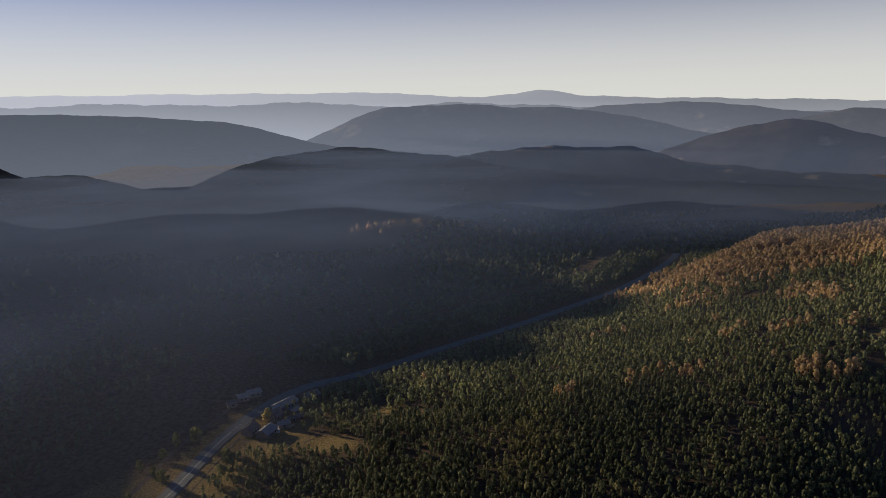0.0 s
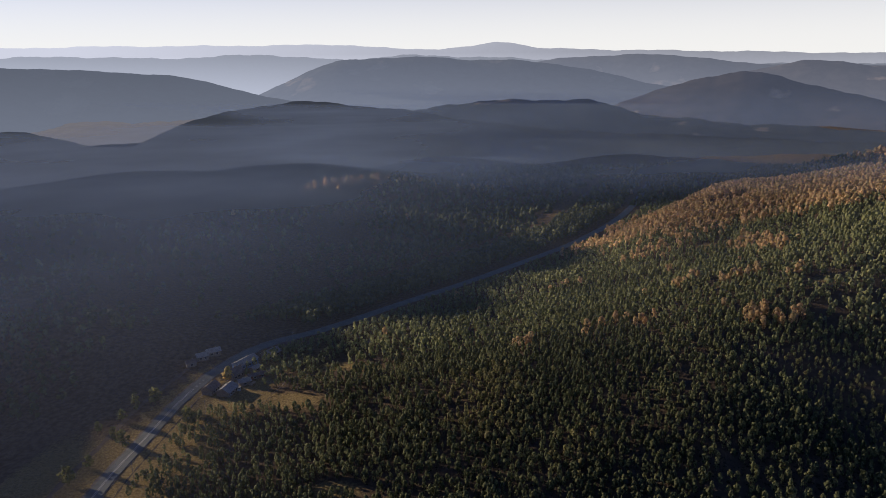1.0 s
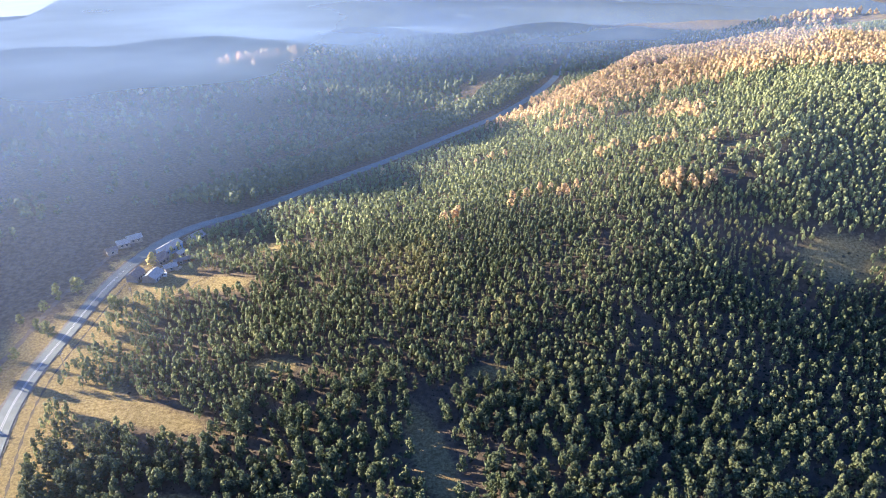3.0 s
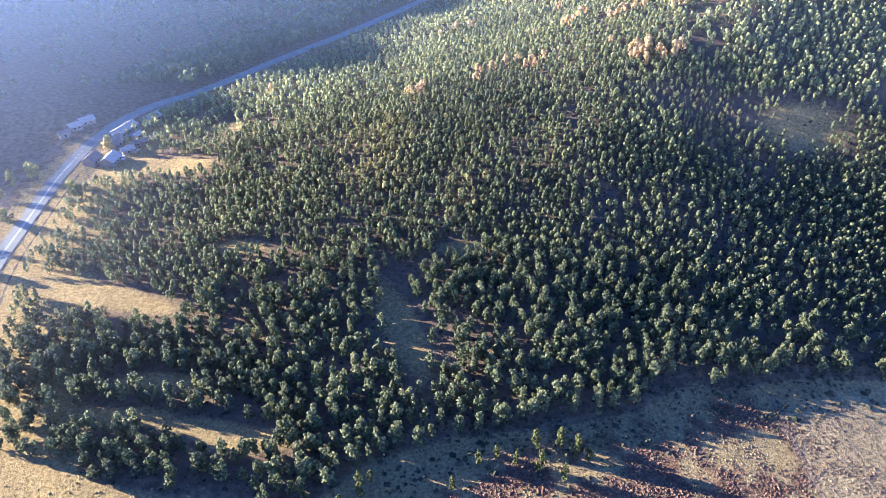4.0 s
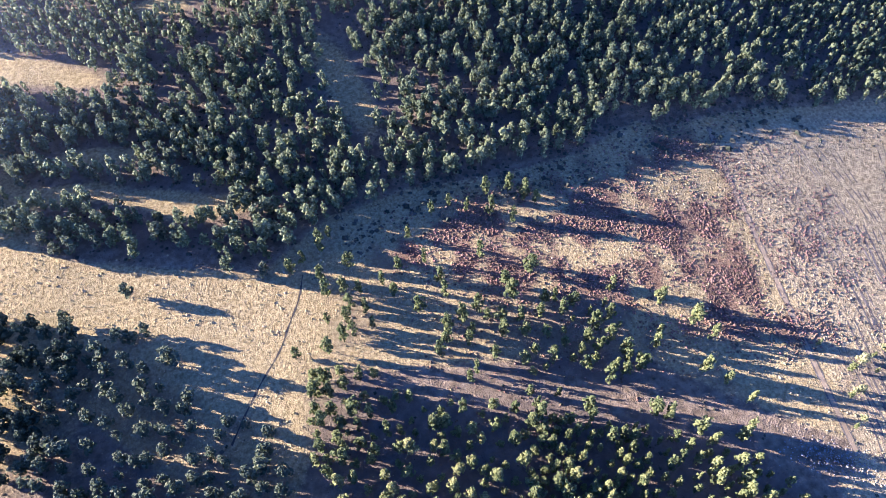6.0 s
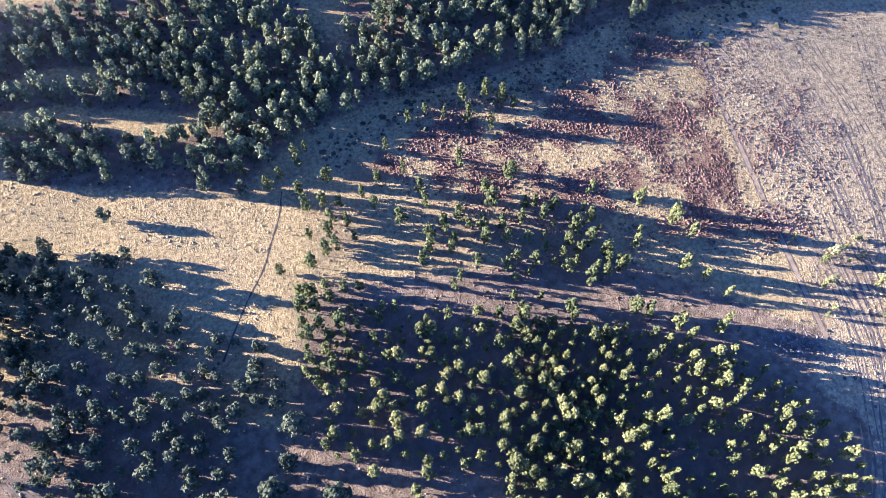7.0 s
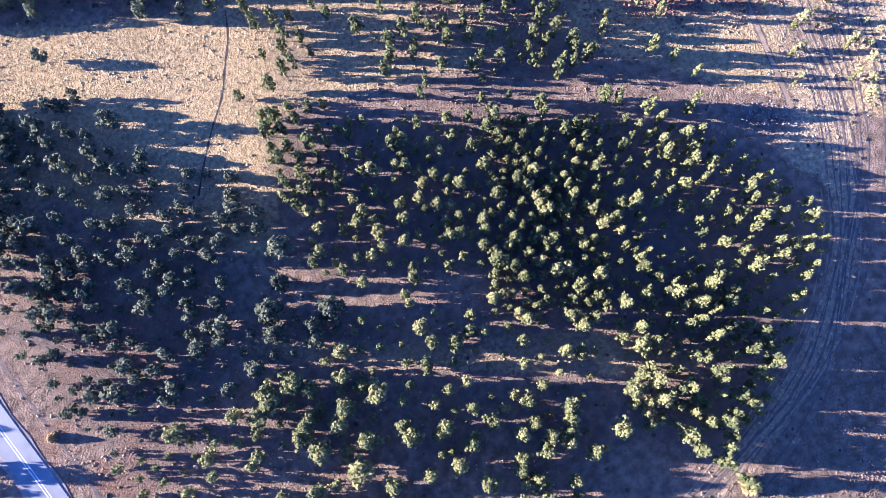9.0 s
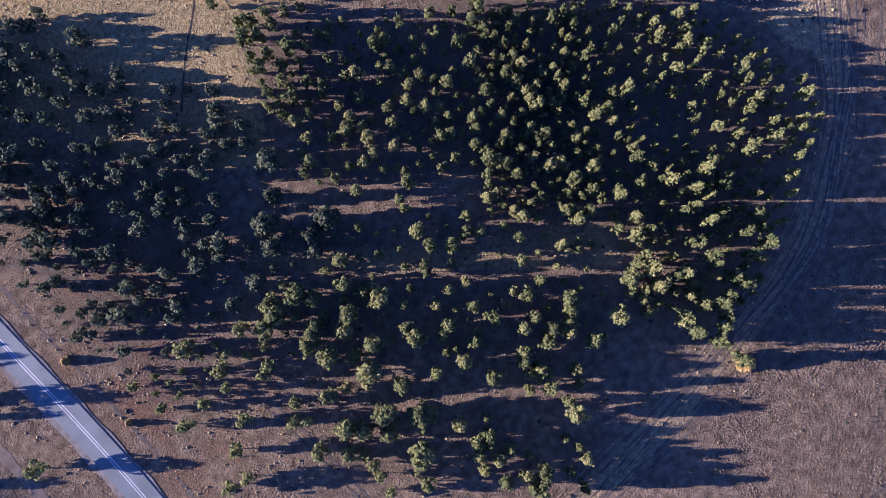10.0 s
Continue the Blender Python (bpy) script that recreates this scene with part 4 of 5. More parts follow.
dark = (young[:, 0] < -12) & (young[:, 1] > 22)
edge = young[:, 0] > 58
inner = ~dark & ~edge
stand_of("young_pines", MID, young[inner][:, :2], young[inner][:, 2], "young green pines between the older trees", NEEDLES, slim=(0.75, 1.05))
stand_of("small_pines", MID, young[edge][:, :2], young[edge][:, 2], "small slender pines at the edge of the grove", NEEDLES, slim=(0.5, 0.75))
stand_of("meadow_pines", MID, young[dark][:, :2], young[dark][:, 2], "dark pines beside the dry meadow", SHADED_NEEDLES, slim=(0.8, 1.1))
OLIVE = [(122.4, 39.3), (117, 32.9), (113.6, 26.5), (130.5, 40.5), (128.2, 36), (136.2, 31.4), (130.1, 28.5), (126.5, 21), (131, 22.3), (125.6, 14.8), (141, 37), (85.3, 72), (91.6, 64.3), (93.3, 58.8), (133, 26), (128.4, 18), (138, 28)]
stand_of("olive_pines", MID, OLIVE, rng.uniform(2.4, 4.4, len(OLIVE)), "small olive-yellow pines beside the dirt road", FOREST_LIGHT, slim=(1.0, 1.4))


def forest_density(x, y):
    """How densely the hill is wooded, from 0 to 1."""
    edge = np.interp(x, FOREST_EDGE[:, 0], FOREST_EDGE[:, 1])
    off = road_offset(x, y)
    d = soft_step(-2, 7, y - edge) * (1 - 0.15 * soft_step(20, -30, x) * soft_step(240, 190, y)) * (0.72 + 0.28 * soft_step(25, 95, off)) * (1 - 0.15 * bell(x, y, -85, 300, 60, 45))
    gaps = 1.4 * glade_zone(x, y) + 0.9 * bell(x, y, 32, 200, 9, 6) + 1.2 * bell(x, y, -92, 330, 19, 24)
    gaps = gaps + 0.25 * bell(x, y, 122, 140, 10, 8) + 0.1 * bell(x, y, 165, 170, 60, 40)
    patch = 0.5 + 0.5 * swell(x, y, 17, 0.3)
    return np.clip(d - gaps, 0, 1) * np.clip(0.5 + 0.72 * patch, 0, 1)


# clumps of golden larch among the pines: centre and half axes
GOLD = [(99, 330, 8, 4), (119, 323, 8, 4), (163, 297, 9, 4), (171, 288, 8, 4), (174, 348, 14, 5), (155, 370, 10, 4), (194, 325, 9, 4), (177, 475, 16, 10), (221, 411, 8, 30), (108, 440, 9, 3), (60, 330, 5, 3)]


def gold_share(x, y):
    return np.clip(np.maximum(2.4 * bell(x, y, 335, 555, 200, 95, -14) - 0.5, 0) + 0.8 * sum(bell(x, y, *g) for g in GOLD) + 0.001, 0, 1)


def hill_places(spacing, least, most):
    p = scatter(-140, 420, 112, 345, spacing)
    ang, away = np.degrees(np.arctan2(p[:, 0], p[:, 1])), np.hypot(p[:, 0], p[:, 1])
    keep = (rng.random(len(p)) < forest_density(p[:, 0], p[:, 1])) & (road_offset(p[:, 0], p[:, 1]) > 13) & (ang > -42) & (ang < 60) & (away >= least) & (away < most)
    return p[keep]


p = hill_places(3.8, 0, 215)
stand_of("pine_forest", MID, p, rng.uniform(5.6, 8.6, len(p)), "dense green pine forest at the foot of the hill", FOREST, slim=(0.68, 0.95))
p = hill_places(2.6, 215, 345)
golden = (rng.random(len(p)) < gold_share(p[:, 0], p[:, 1]))
bright = ~golden & (rng.random(len(p)) < 1.6 * bell(p[:, 0], p[:, 1], 32, 280, 15, 22, -15) + 1.5 * bell(p[:, 0], p[:, 1], 172, 238, 13, 18, 0) + 0.5 * bell(p[:, 0], p[:, 1], 60, 235, 10, 12))
green = ~golden & ~bright
stand_of("light_pines", LOW, p[bright], rng.uniform(4.6, 6.6, bright.sum()) * np.where(p[bright][:, 0] > 120, 0.6, 1.0), "patch of yellow-green young pines on the hillside", FOREST_LIGHT, slim=(0.6, 0.85))
stand_of("larch_clumps", LOW, p[golden], rng.uniform(6.0, 9.0, golden.sum()), "clumps of golden autumn larch in the pine forest", LARCH, slim=(0.7, 0.95))
low_wood = 1 - 0.68 * bell(p[:, 0], p[:, 1], 178, 253, 30, 13, -30)
bright_wood = green & (rng.random(len(p)) < soft_step(95, 165, p[:, 0]) * soft_step(225, 262, p[:, 1]))
green = green & ~bright_wood
stand_of("bright_forest", LOW, p[bright_wood], rng.uniform(4.6, 6.8, bright_wood.sum()) * low_wood[bright_wood], "dense yellow-green pine forest on the eastern hillside", FOREST_BRIGHT, slim=(0.55, 0.78))
stand_of("hill_forest", LOW, p[green], rng.uniform(4.6, 6.8, green.sum()) * low_wood[green], "dense green pine forest on the hillside", FOREST, slim=(0.55, 0.78))

p = scatter(-140, 560, 230, 800, 3.4)
away, ang = np.hypot(p[:, 0], p[:, 1]), np.degrees(np.arctan2(p[:, 0], p[:, 1]))
off = road_offset(p[:, 0], p[:, 1])
keep = (away >= 345) & (off > 13) & (ang > -30) & (ang < 46) & (rng.random(len(p)) < forest_density(p[:, 0], p[:, 1]) + 0.1) & (p[:, 1] - 0.1 * p[:, 0] < 720)
p, away = p[keep], away[keep]
golden = rng.random(len(p)) < gold_share(p[:, 0], p[:, 1])
stand_of("upper_forest", SLIGHT, p[~golden], rng.uniform(4.8, 7.4, (~golden).sum()), "dense yellow-green pine forest on the upper hillside", FOREST_BRIGHT, slim=(0.6, 0.9))
stand_of("larch_forest", SLIGHT, p[golden], rng.uniform(6.5, 10.0, golden.sum()), "golden autumn larches along the ridge", LARCH, slim=(0.7, 0.95))

# the belt of trees along the road's far side
p = scatter(-130, 260, 385, 720, 4.6)
off = road_offset(p[:, 0], p[:, 1])
p = p[(rng.random(len(p)) < 0.9 * soft_step(-7, -12, off) * soft_step(-58, -42, off) * soft_step(395, 425, p[:, 1] + 0.25 * p[:, 0]))]
stand_of("roadside_belt", SLIGHT, p, rng.uniform(7.0, 11.0, len(p)), "dark belt of conifers along the road", FOREST)

# woods of the valley beyond the road
p = np.vstack([scatter(-420, 60, 150, 620, 7.0), scatter(-700, 900, 500, 1120, 8.5)])
away, ang = np.hypot(p[:, 0], p[:, 1]), np.degrees(np.arctan2(p[:, 0], p[:, 1]))
off = road_offset(p[:, 0], p[:, 1])
wood = 0.9 * np.where(p[:, 1] < 420, soft_step(-40, -95, off), np.maximum(soft_step(-8, -14, off) * soft_step(-62, -50, off), soft_step(-70, -95, off)))
# open misty fields between the roadside belt and the far knolls
wood = wood * (1 - 0.88 * soft_step(-58, -72, off) * soft_step(390, 425, p[:, 1]) * soft_step(0, -55, p[:, 0]) * soft_step(800, 740, p[:, 1] + 18 * np.sin(p[:, 0] / 31)))
beyond = (p[:, 1] - 0.1 * p[:, 0] > 720) & (off > 0)
wood = np.where(beyond, 0.9, wood) - 1.1 * bell(p[:, 0], p[:, 1], -120, 380, 30, 34) - 0.75 * bell(p[:, 0], p[:, 1], 690, 760, 60, 40, -37)
keep = (ang > -36) & (ang < 44) & (rng.random(len(p)) < wood) & ((off < np.where(p[:, 1] < 420, -30, -11)) | beyond) & ((p[:, 1] >= 620) | (p[:, 0] < 60)) & (away > 150) & (away < 1120)
p, away = p[keep], away[keep]
tops = 1.5 * bell(p[:, 0], p[:, 1], -50, 834, 110, 13, 15) + 0.25 * bell(p[:, 0], p[:, 1], -150, 880, 130, 60) + 1.8 * bell(p[:, 0], p[:, 1], 640, 800, 130, 60, -37)
golden = rng.random(len(p)) < 0.55 * tops + 0.006
near = away < 620
stand_of("valley_edge_woods", SLIGHT, p[near], rng.uniform(6.5, 10, near.sum()), "dark conifer woods along the valley floor", FOREST)
far_dark = ~golden & ~near
stand_of("valley_woods", FAR, p[far_dark], rng.uniform(5.5, 8.5, far_dark.sum()), "dark conifer woods across the valley", FOREST)
golden = golden & ~near
stand_of("valley_larches", FAR, p[golden], rng.uniform(5.5, 8.5, golden.sum()), "golden larches on the far knolls", LARCH)


# ---- low growth ----
def tuft_cloud(name, count, x0, x1, y0, y1, weight, size, mat, label):
    p = np.stack([rng.uniform(x0, x1, count), rng.uniform(y0, y1, count)], -1)
    p = p[rng.random(count) < weight(p[:, 0], p[:, 1])]
    p = p[(abs(road_offset(p[:, 0], p[:, 1])) > 6.5) & (rng.random(len(p)) > 0.3 * bare_zone(p[:, 0], p[:, 1]))]
    lump = (OCT_V * rng.uniform(0.7, 1.2, (6, 1)) * (1, 1, 0.75) + (0, 0, 0.25), OCT_F[:6])
    at = np.c_[p, height(p[:, 0], p[:, 1])]
    pieces = merged(lump, at, size * np.minimum(rng.gamma(2.2, 0.42, len(p)), 1.9), rng.uniform(0, 6.28, len(p)), rng.uniform(0.8, 1.4, len(p)))
    return tagged(mesh_object(name, *pieces, mat), label, "shrubs", kind="stuff")


tuft_cloud("heath_shrubs", 120000, 20, 150, 45, 132, lambda x, y: np.clip(1.2 * heath_zone(x, y) ** 1.4 * (0.5 + 0.6 * swell(x, y, 3.2, 0.6)) + 0.02, 0, 1), 0.2, SHRUB, "low purple-brown heath shrubs on the clearing")
tuft_cloud("dry_tussocks", 60000, -110, 140, -95, 140, lambda x, y: ((0.6 * meadow_zone(x, y) + 0.35 * bare_zone(x, y)) * (1 - heath_zone(x, y)) + 0.5 * bell(x, y, -62, 25, 30, 55)) * (0.55 + 0.45 * swell(x, y, 3.2)), 0.17, TUFT, "tussocks of dry yellow grass")
tuft_cloud("edge_scrub", 5200, 10, 160, 90, 142, lambda x, y: soft_step(20, 9, np.interp(x, FOREST_EDGE[:, 0], FOREST_EDGE[:, 1]) - y) * (0.4 + 0.5 * swell(x, y, 5, 0.5)), 0.5, SCRUB_AND_SHADE, "dark juniper scrub along the forest edge")
tuft_cloud("stubble", 45000, 100, 200, 30, 132, lambda x, y: bare_zone(x, y) * np.clip(0.05 + 0.2 * swell(x, y, 2.6, 0.8) + 0.6 * swell(x, y, 7, 0.3), 0, 1), 0.19, DRY_SHRUB, "brown stubble and low weeds on the bare ground")
tuft_cloud("scrub", 11000, -100, 200, -95, 140, lambda x, y: ((0.2 + 0.2 * swell(x, y, 9, 1.0)) * (1 - 0.85 * meadow_zone(x, y)) + 0.5 * bell(x, y, 122, -16, 14, 26)), 0.26, SCRUB_AND_SHADE, "scattered low dark juniper scrub")
# dark growth that deepens the shade between the eastern pines
tuft_cloud("shade_undergrowth", 16000, 90, 280, 120, 240, lambda x, y: 0.8 * bell(x, y, 180, 175, 70, 45), 0.45, SCRUB_AND_SHADE, "undergrowth darkened for the shade between the pines")
tuft_cloud("plain_shrubs", 38000, 20, 95, -88, -36, lambda x, y: 0.8 * south_plain(x, y), 0.125, DRY_SHRUB, "low brown shrubs on the open ground by the dirt road")
# the same dark colour deepens the shaded gaps across the forest floor
tuft_cloud("forest_undergrowth", 26000, -130, 280, 110, 240, lambda x, y: 0.5 * (1 - np.clip(2 * meadow_zone(x, y), 0, 1)), 0.38, SCRUB_AND_SHADE, "undergrowth darkened for the shade on the forest floor")


# a heap of pale broken stone beside the dirt road
def rubble(count):
    spread = np.stack([rng.normal(0, 1, count) * 5.5, rng.normal(0, 1, count) * 2.2], -1)
    x, y = 101.0 + spread[:, 0] * 0.77 + spread[:, 1] * 0.64, 21.0 - spread[:, 0] * 0.64 + spread[:, 1] * 0.77
    mound = 0.7 * np.exp(-(spread[:, 0] / 6) ** 2 - (spread[:, 1] / 2.4) ** 2)
    stone = (ICO_V * rng.uniform(0.7, 1.2, (12, 1)) * (1, 0.8, 0.6), ICO_F)
    pieces = merged(stone, np.stack([x, y, height(x, y) + mound * rng.uniform(0.2, 1.0, count)], -1), rng.uniform(0.08, 0.3, count), rng.uniform(0, 6.28, count), rng.uniform(0.8, 1.4, count))
    return tagged(mesh_object("rubble_heap", *pieces, RUBBLE), "heap of pale broken stone and soil", "rubble", kind="stuff")


rubble(420)


# ---- hamlet by the road ----
def house(x, y, turn, long, wide, wall, rise, wall_mat, roof_mat, label, windows=3):
    root = tagged(new("house"), label, "house", group="houses by the road")
    bm = bmesh.new()
    box(bm, long, wide, wall + 0.4, (0, 0, wall / 2 - 0.2))
    top = wall
    a = [bm.verts.new((s * long / 2, t * wide / 2, top)) for s in (-1, 1) for t in (-1, 1)]
    r = [bm.verts.new((s * long / 2, 0, top + rise)) for s in (-1, 1)]
    bm.faces.new((a[0], a[1], r[0]))
    bm.faces.new((a[2], r[1], a[3]))
    part("wall", bm, wall_mat, root)
    for t in (-1, 1):
        bm = bmesh.new()
        slope = math.atan2(rise, wide / 2)
        span = math.hypot(rise, wide / 2) + 0.5
        cube = box(bm, long + 0.9, span, 0.12)
        bmesh.ops.transform(bm, verts=cube, matrix=Matrix.Translation((0, t * (wide / 4 + 0.18), top + rise / 2 + 0.02)) @ Matrix.Rotation(-t * slope, 4, "X"))
        roof = part("roof", bm, roof_mat, root)
    bm = bmesh.new()
    box(bm, 0.5, 0.5, 1.3, (long * 0.2, wide * 0.12, top + rise * 0.9))
    part("chimney", bm, BOARDS, roof, "grey chimney stub")
    for t in (-1, 1):
        for k in range(windows):
            bm = bmesh.new()
            box(bm, 1.2, 0.08, 1.1, ((k - (windows - 1) / 2) * long / (windows + 0.6), t * (wide / 2 + 0.02), wall * 0.55))
            pane = part("window", bm, GLASS_DARK, root)
            bm = bmesh.new()
            for sx, sz, at_x, at_z in ((1.4, 0.1, 0, 0.6), (1.4, 0.1, 0, -0.6), (0.1, 1.2, 0.65, 0), (0.1, 1.2, -0.65, 0)):
                box(bm, sx, 0.12, sz, ((k - (windows - 1) / 2) * long / (windows + 0.6) + at_x, t * (wide / 2 + 0.03), wall * 0.55 + at_z))
            part("window_frame", bm, PAINT, pane)
    bm = bmesh.new()
    box(bm, 0.08, 1.0, 2.0, (long / 2 + 0.03, 0.6, 1.0))
    part("door", bm, BOARDS, root)
    root.matrix_basis = Matrix.Translation((x, y, float(height(x, y)))) @ Matrix.Rotation(radians(turn), 4, "Z")
    return root


house(-86.5, 356, 58, 13, 6.5, 3.2, 1.6, BLUE_WALL, ROOF_PALE, "long blue-walled shop with a pale metal roof", 5)
house(-89.5, 343, 58, 8, 6.5, 2.8, 2.4, BOARDS, ROOF_DARK, "wooden house with a dark steep roof")
house(-97.5, 327, 72, 7.5, 6, 2.6, 2.2, BOARDS, ROOF_DARK, "grey board house beside the road")
house(-89, 325, 72, 8.5, 7, 2.6, 2.0, BOARDS, ROOF_PALE, "broad wooden house with a pale grey roof")
house(-82.5, 334, 25, 6, 4, 2.3, 1.1, BOARDS, ROOF_PALE, "low shed with a pale sheet roof", 1)
house(-77, 341, 25, 10, 3.2, 2.2, 0.8, RED_BOARDS, ROOF_DARK, "long low red-brown outbuilding", 2)
house(-80, 349.5, 58, 5, 3.6, 2.2, 1.0, BOARDS, ROOF_PALE, "small pale-roofed shed behind the shop", 1)
house(-75, 368, 50, 9, 6, 2.6, 2.0, BOARDS, ROOF_PALE, "wooden house with a pale roof among pines")
house(-68.5, 378, 45, 7, 4.5, 2.5, 1.5, BOARDS, ROOF_DARK, "small wooden house with a dark roof")
house(-106.5, 369, 30, 7, 4.5, 2.4, 1.5, BOARDS, ROOF_PALE, "small pale-roofed house beyond the road", 2)
house(-111, 363, 30, 6, 4, 2.4, 1.5, BOARDS, ROOF_PALE, "small pale-roofed cabin beyond the road", 2)
house(-115, 355.5, 30, 5, 3.5, 2.2, 1.2, BOARDS, ROOF_DARK, "low dark-roofed cabin beyond the road", 1)


def timber_stack(x, y, turn, label):
    """Sawn planks in layers on two bearers."""
    root = tagged(new("timber_stack"), label, "timber", group="timber in the yard")
    for side in (-1.2, 1.2):
        bm = bmesh.new()
        box(bm, 0.2, 1.6, 0.2, (side, 0, 0.1))
        part("bearer", bm, BOARDS, root)
    for layer in range(4):
        for k in range(5):
            bm = bmesh.new()
            box(bm, 4.2 - 0.1 * ((k + layer) % 3), 0.26, 0.12, (0.04 * ((k * 3 + layer) % 4), (k - 2) * 0.31, 0.27 + 0.14 * layer))
            part("plank", bm, PALE_WOOD, root)
    root.matrix_basis = Matrix.Translation((x, y, float(height(x, y)))) @ Matrix.Rotation(radians(turn), 4, "Z")


for x, y, turn in ((-83, 341, 20), (-78.5, 333.5, 65), (-73.5, 347, 30), (-86.5, 334.5, 100)):
    timber_stack(x, y, turn, "stack of pale sawn planks in the yard")


def fence(points, label):
    """A low plank fence: posts with two rails between them."""
    root = tagged(new("fence"), label, "fence", group="fences of the hamlet")
    line = smooth_line(points, 2.5)
    for (ax, ay), (bx, by) in zip(line[:-1], line[1:]):
        za, zb = float(height(ax, ay)), float(height(bx, by))
        mesh_object("post", *cone_arrays((ax, ay, za - 0.3), (ax, ay, za + 1.3), 0.07, 0.06, 6), BOARDS, root)
        for up in (0.5, 1.0):
            mesh_object("rail", *cone_arrays((ax, ay, za + up), (bx, by, zb + up), 0.07, 0.07, 4), BOARDS, root)
    return root


fence([(-94, 305), (-84, 302), (-72, 306), (-66, 316)], "grey plank fence round the yard")
fence([(-66, 318), (-62, 330), (-64, 342), (-70, 350)], "grey plank fence behind the sheds")
fence([(-104, 300), (-103, 312), (-99, 328), (-93, 344)], "grey plank fence along the road")


def utility_pole(x, y):
    root = tagged(new("utility_pole"), "tall grey wooden utility pole beside the road", "pole", group="poles along the road")
    z = float(height(x, y))
    mesh_object("pole", *cone_arrays((0, 0, -0.5), (0, 0, 9.0), 0.14, 0.1, 8), BOARDS, root)
    arm = mesh_object("crossarm", *cone_arrays((-0.9, 0, 8.4), (0.9, 0, 8.4), 0.07, 0.07, 6), BOARDS, root)
    for side in (-0.8, 0, 0.8):
        mesh_object("insulator", *cone_arrays((side, 0, 8.45), (side, 0, 8.65), 0.05, 0.03, 6), PAINT, arm)
    root.matrix_basis = Matrix.Translation((x, y, z)) @ Matrix.Rotation(0.3, 4, "Z")


for x, y in ((-93, 300), (-85, 340), (-66, 372), (-108, 250), (-64.5, 382)):
    utility_pole(x, y)


def parked_car(x, y, turn, paint, label):
    root = tagged(new("car"), label, "car", group="cars parked in the hamlet")
    bm = bmesh.new()
    box(bm, 4.2, 1.7, 0.65, (0, 0, 0.62))
    cabin = box(bm, 2.2, 1.5, 0.6, (-0.2, 0, 1.22))
    for v in cabin:
        if v.co.z > 1.3:
            v.co.x = -0.2 + (v.co.x + 0.2) * 0.72
    bmesh.ops.bevel(bm, geom=bm.edges[:], offset=0.08, segments=1, affect="EDGES")
    part("body", bm, paint, root)
    for sx in (-1.3, 1.3):
        for sy in (-0.8, 0.8):
            mesh_object("wheel", *cone_arrays((sx, sy - 0.1, 0.32), (sx, sy + 0.1, 0.32), 0.32, 0.32, 12), GLASS_DARK, root)
    for sx, wide in ((0.8, 1.3), (-1.2, 1.3)):
        bm = bmesh.new()
        box(bm, 0.06, wide, 0.4, (sx, 0, 1.2))
        part("window", bm, GLASS_DARK, root)
    root.matrix_basis = Matrix.Translation((x, y, float(height(x, y)))) @ Matrix.Rotation(radians(turn), 4, "Z")


parked_car(-90.5, 347, 60, PAINT, "small white car parked by the shop")
parked_car(-77, 340, 20, ROOF_DARK, "dark car parked in the yard")
parked_car(-84, 328, 100, PAINT, "white car parked between the sheds")

# a yellow birch between the houses, and golden bushes by the road
birch = tagged(new("birch_tree"), "bright yellow birch between the houses", "tree")
mesh_object("trunk", *trunk_arrays(rng), PAINT, birch)
mesh_object("crown", *crown_arrays(rng, 90, radius=0.3, low=0.2, clump=0.3, solid=(OCT_V, OCT_F)), YELLOW_LEAVES, birch)
birch.matrix_basis = Matrix.Translation((-92, 339, float(height(-92, 339)))) @ Matrix.Diagonal((8.5, 8.5, 8.5, 1))
for x, y, tall in ((-79.6, 32.2, 2.4), (-74.5, 12.8, 2.0), (50.3, -48.3, 4.4)):
    bush = tagged(new("bush"), "golden autumn bush on the dry verge" if x < 0 else "golden larch at the dirt road's edge", "bush" if x < 0 else "tree")
    mesh_object("stem", *trunk_arrays(rng, 5), BARK, bush)
    mesh_object("crown", *crown_arrays(rng, 70, radius=0.45, low=0.05, clump=0.34, solid=(OCT_V, OCT_F)), GOLD_LEAVES, bush)
    bush.matrix_basis = Matrix.Translation((x, y, float(height(x, y)))) @ Matrix.Diagonal((tall, tall, tall, 1))


# ---- sheets for haze in the air ----
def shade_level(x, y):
    """Height up to which the added west ridge keeps the sun away."""
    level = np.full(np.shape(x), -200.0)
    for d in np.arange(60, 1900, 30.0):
        level = np.maximum(level, shade_ridge(x + to_sun.x * d, y + to_sun.y * d) - to_sun.z * d)
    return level


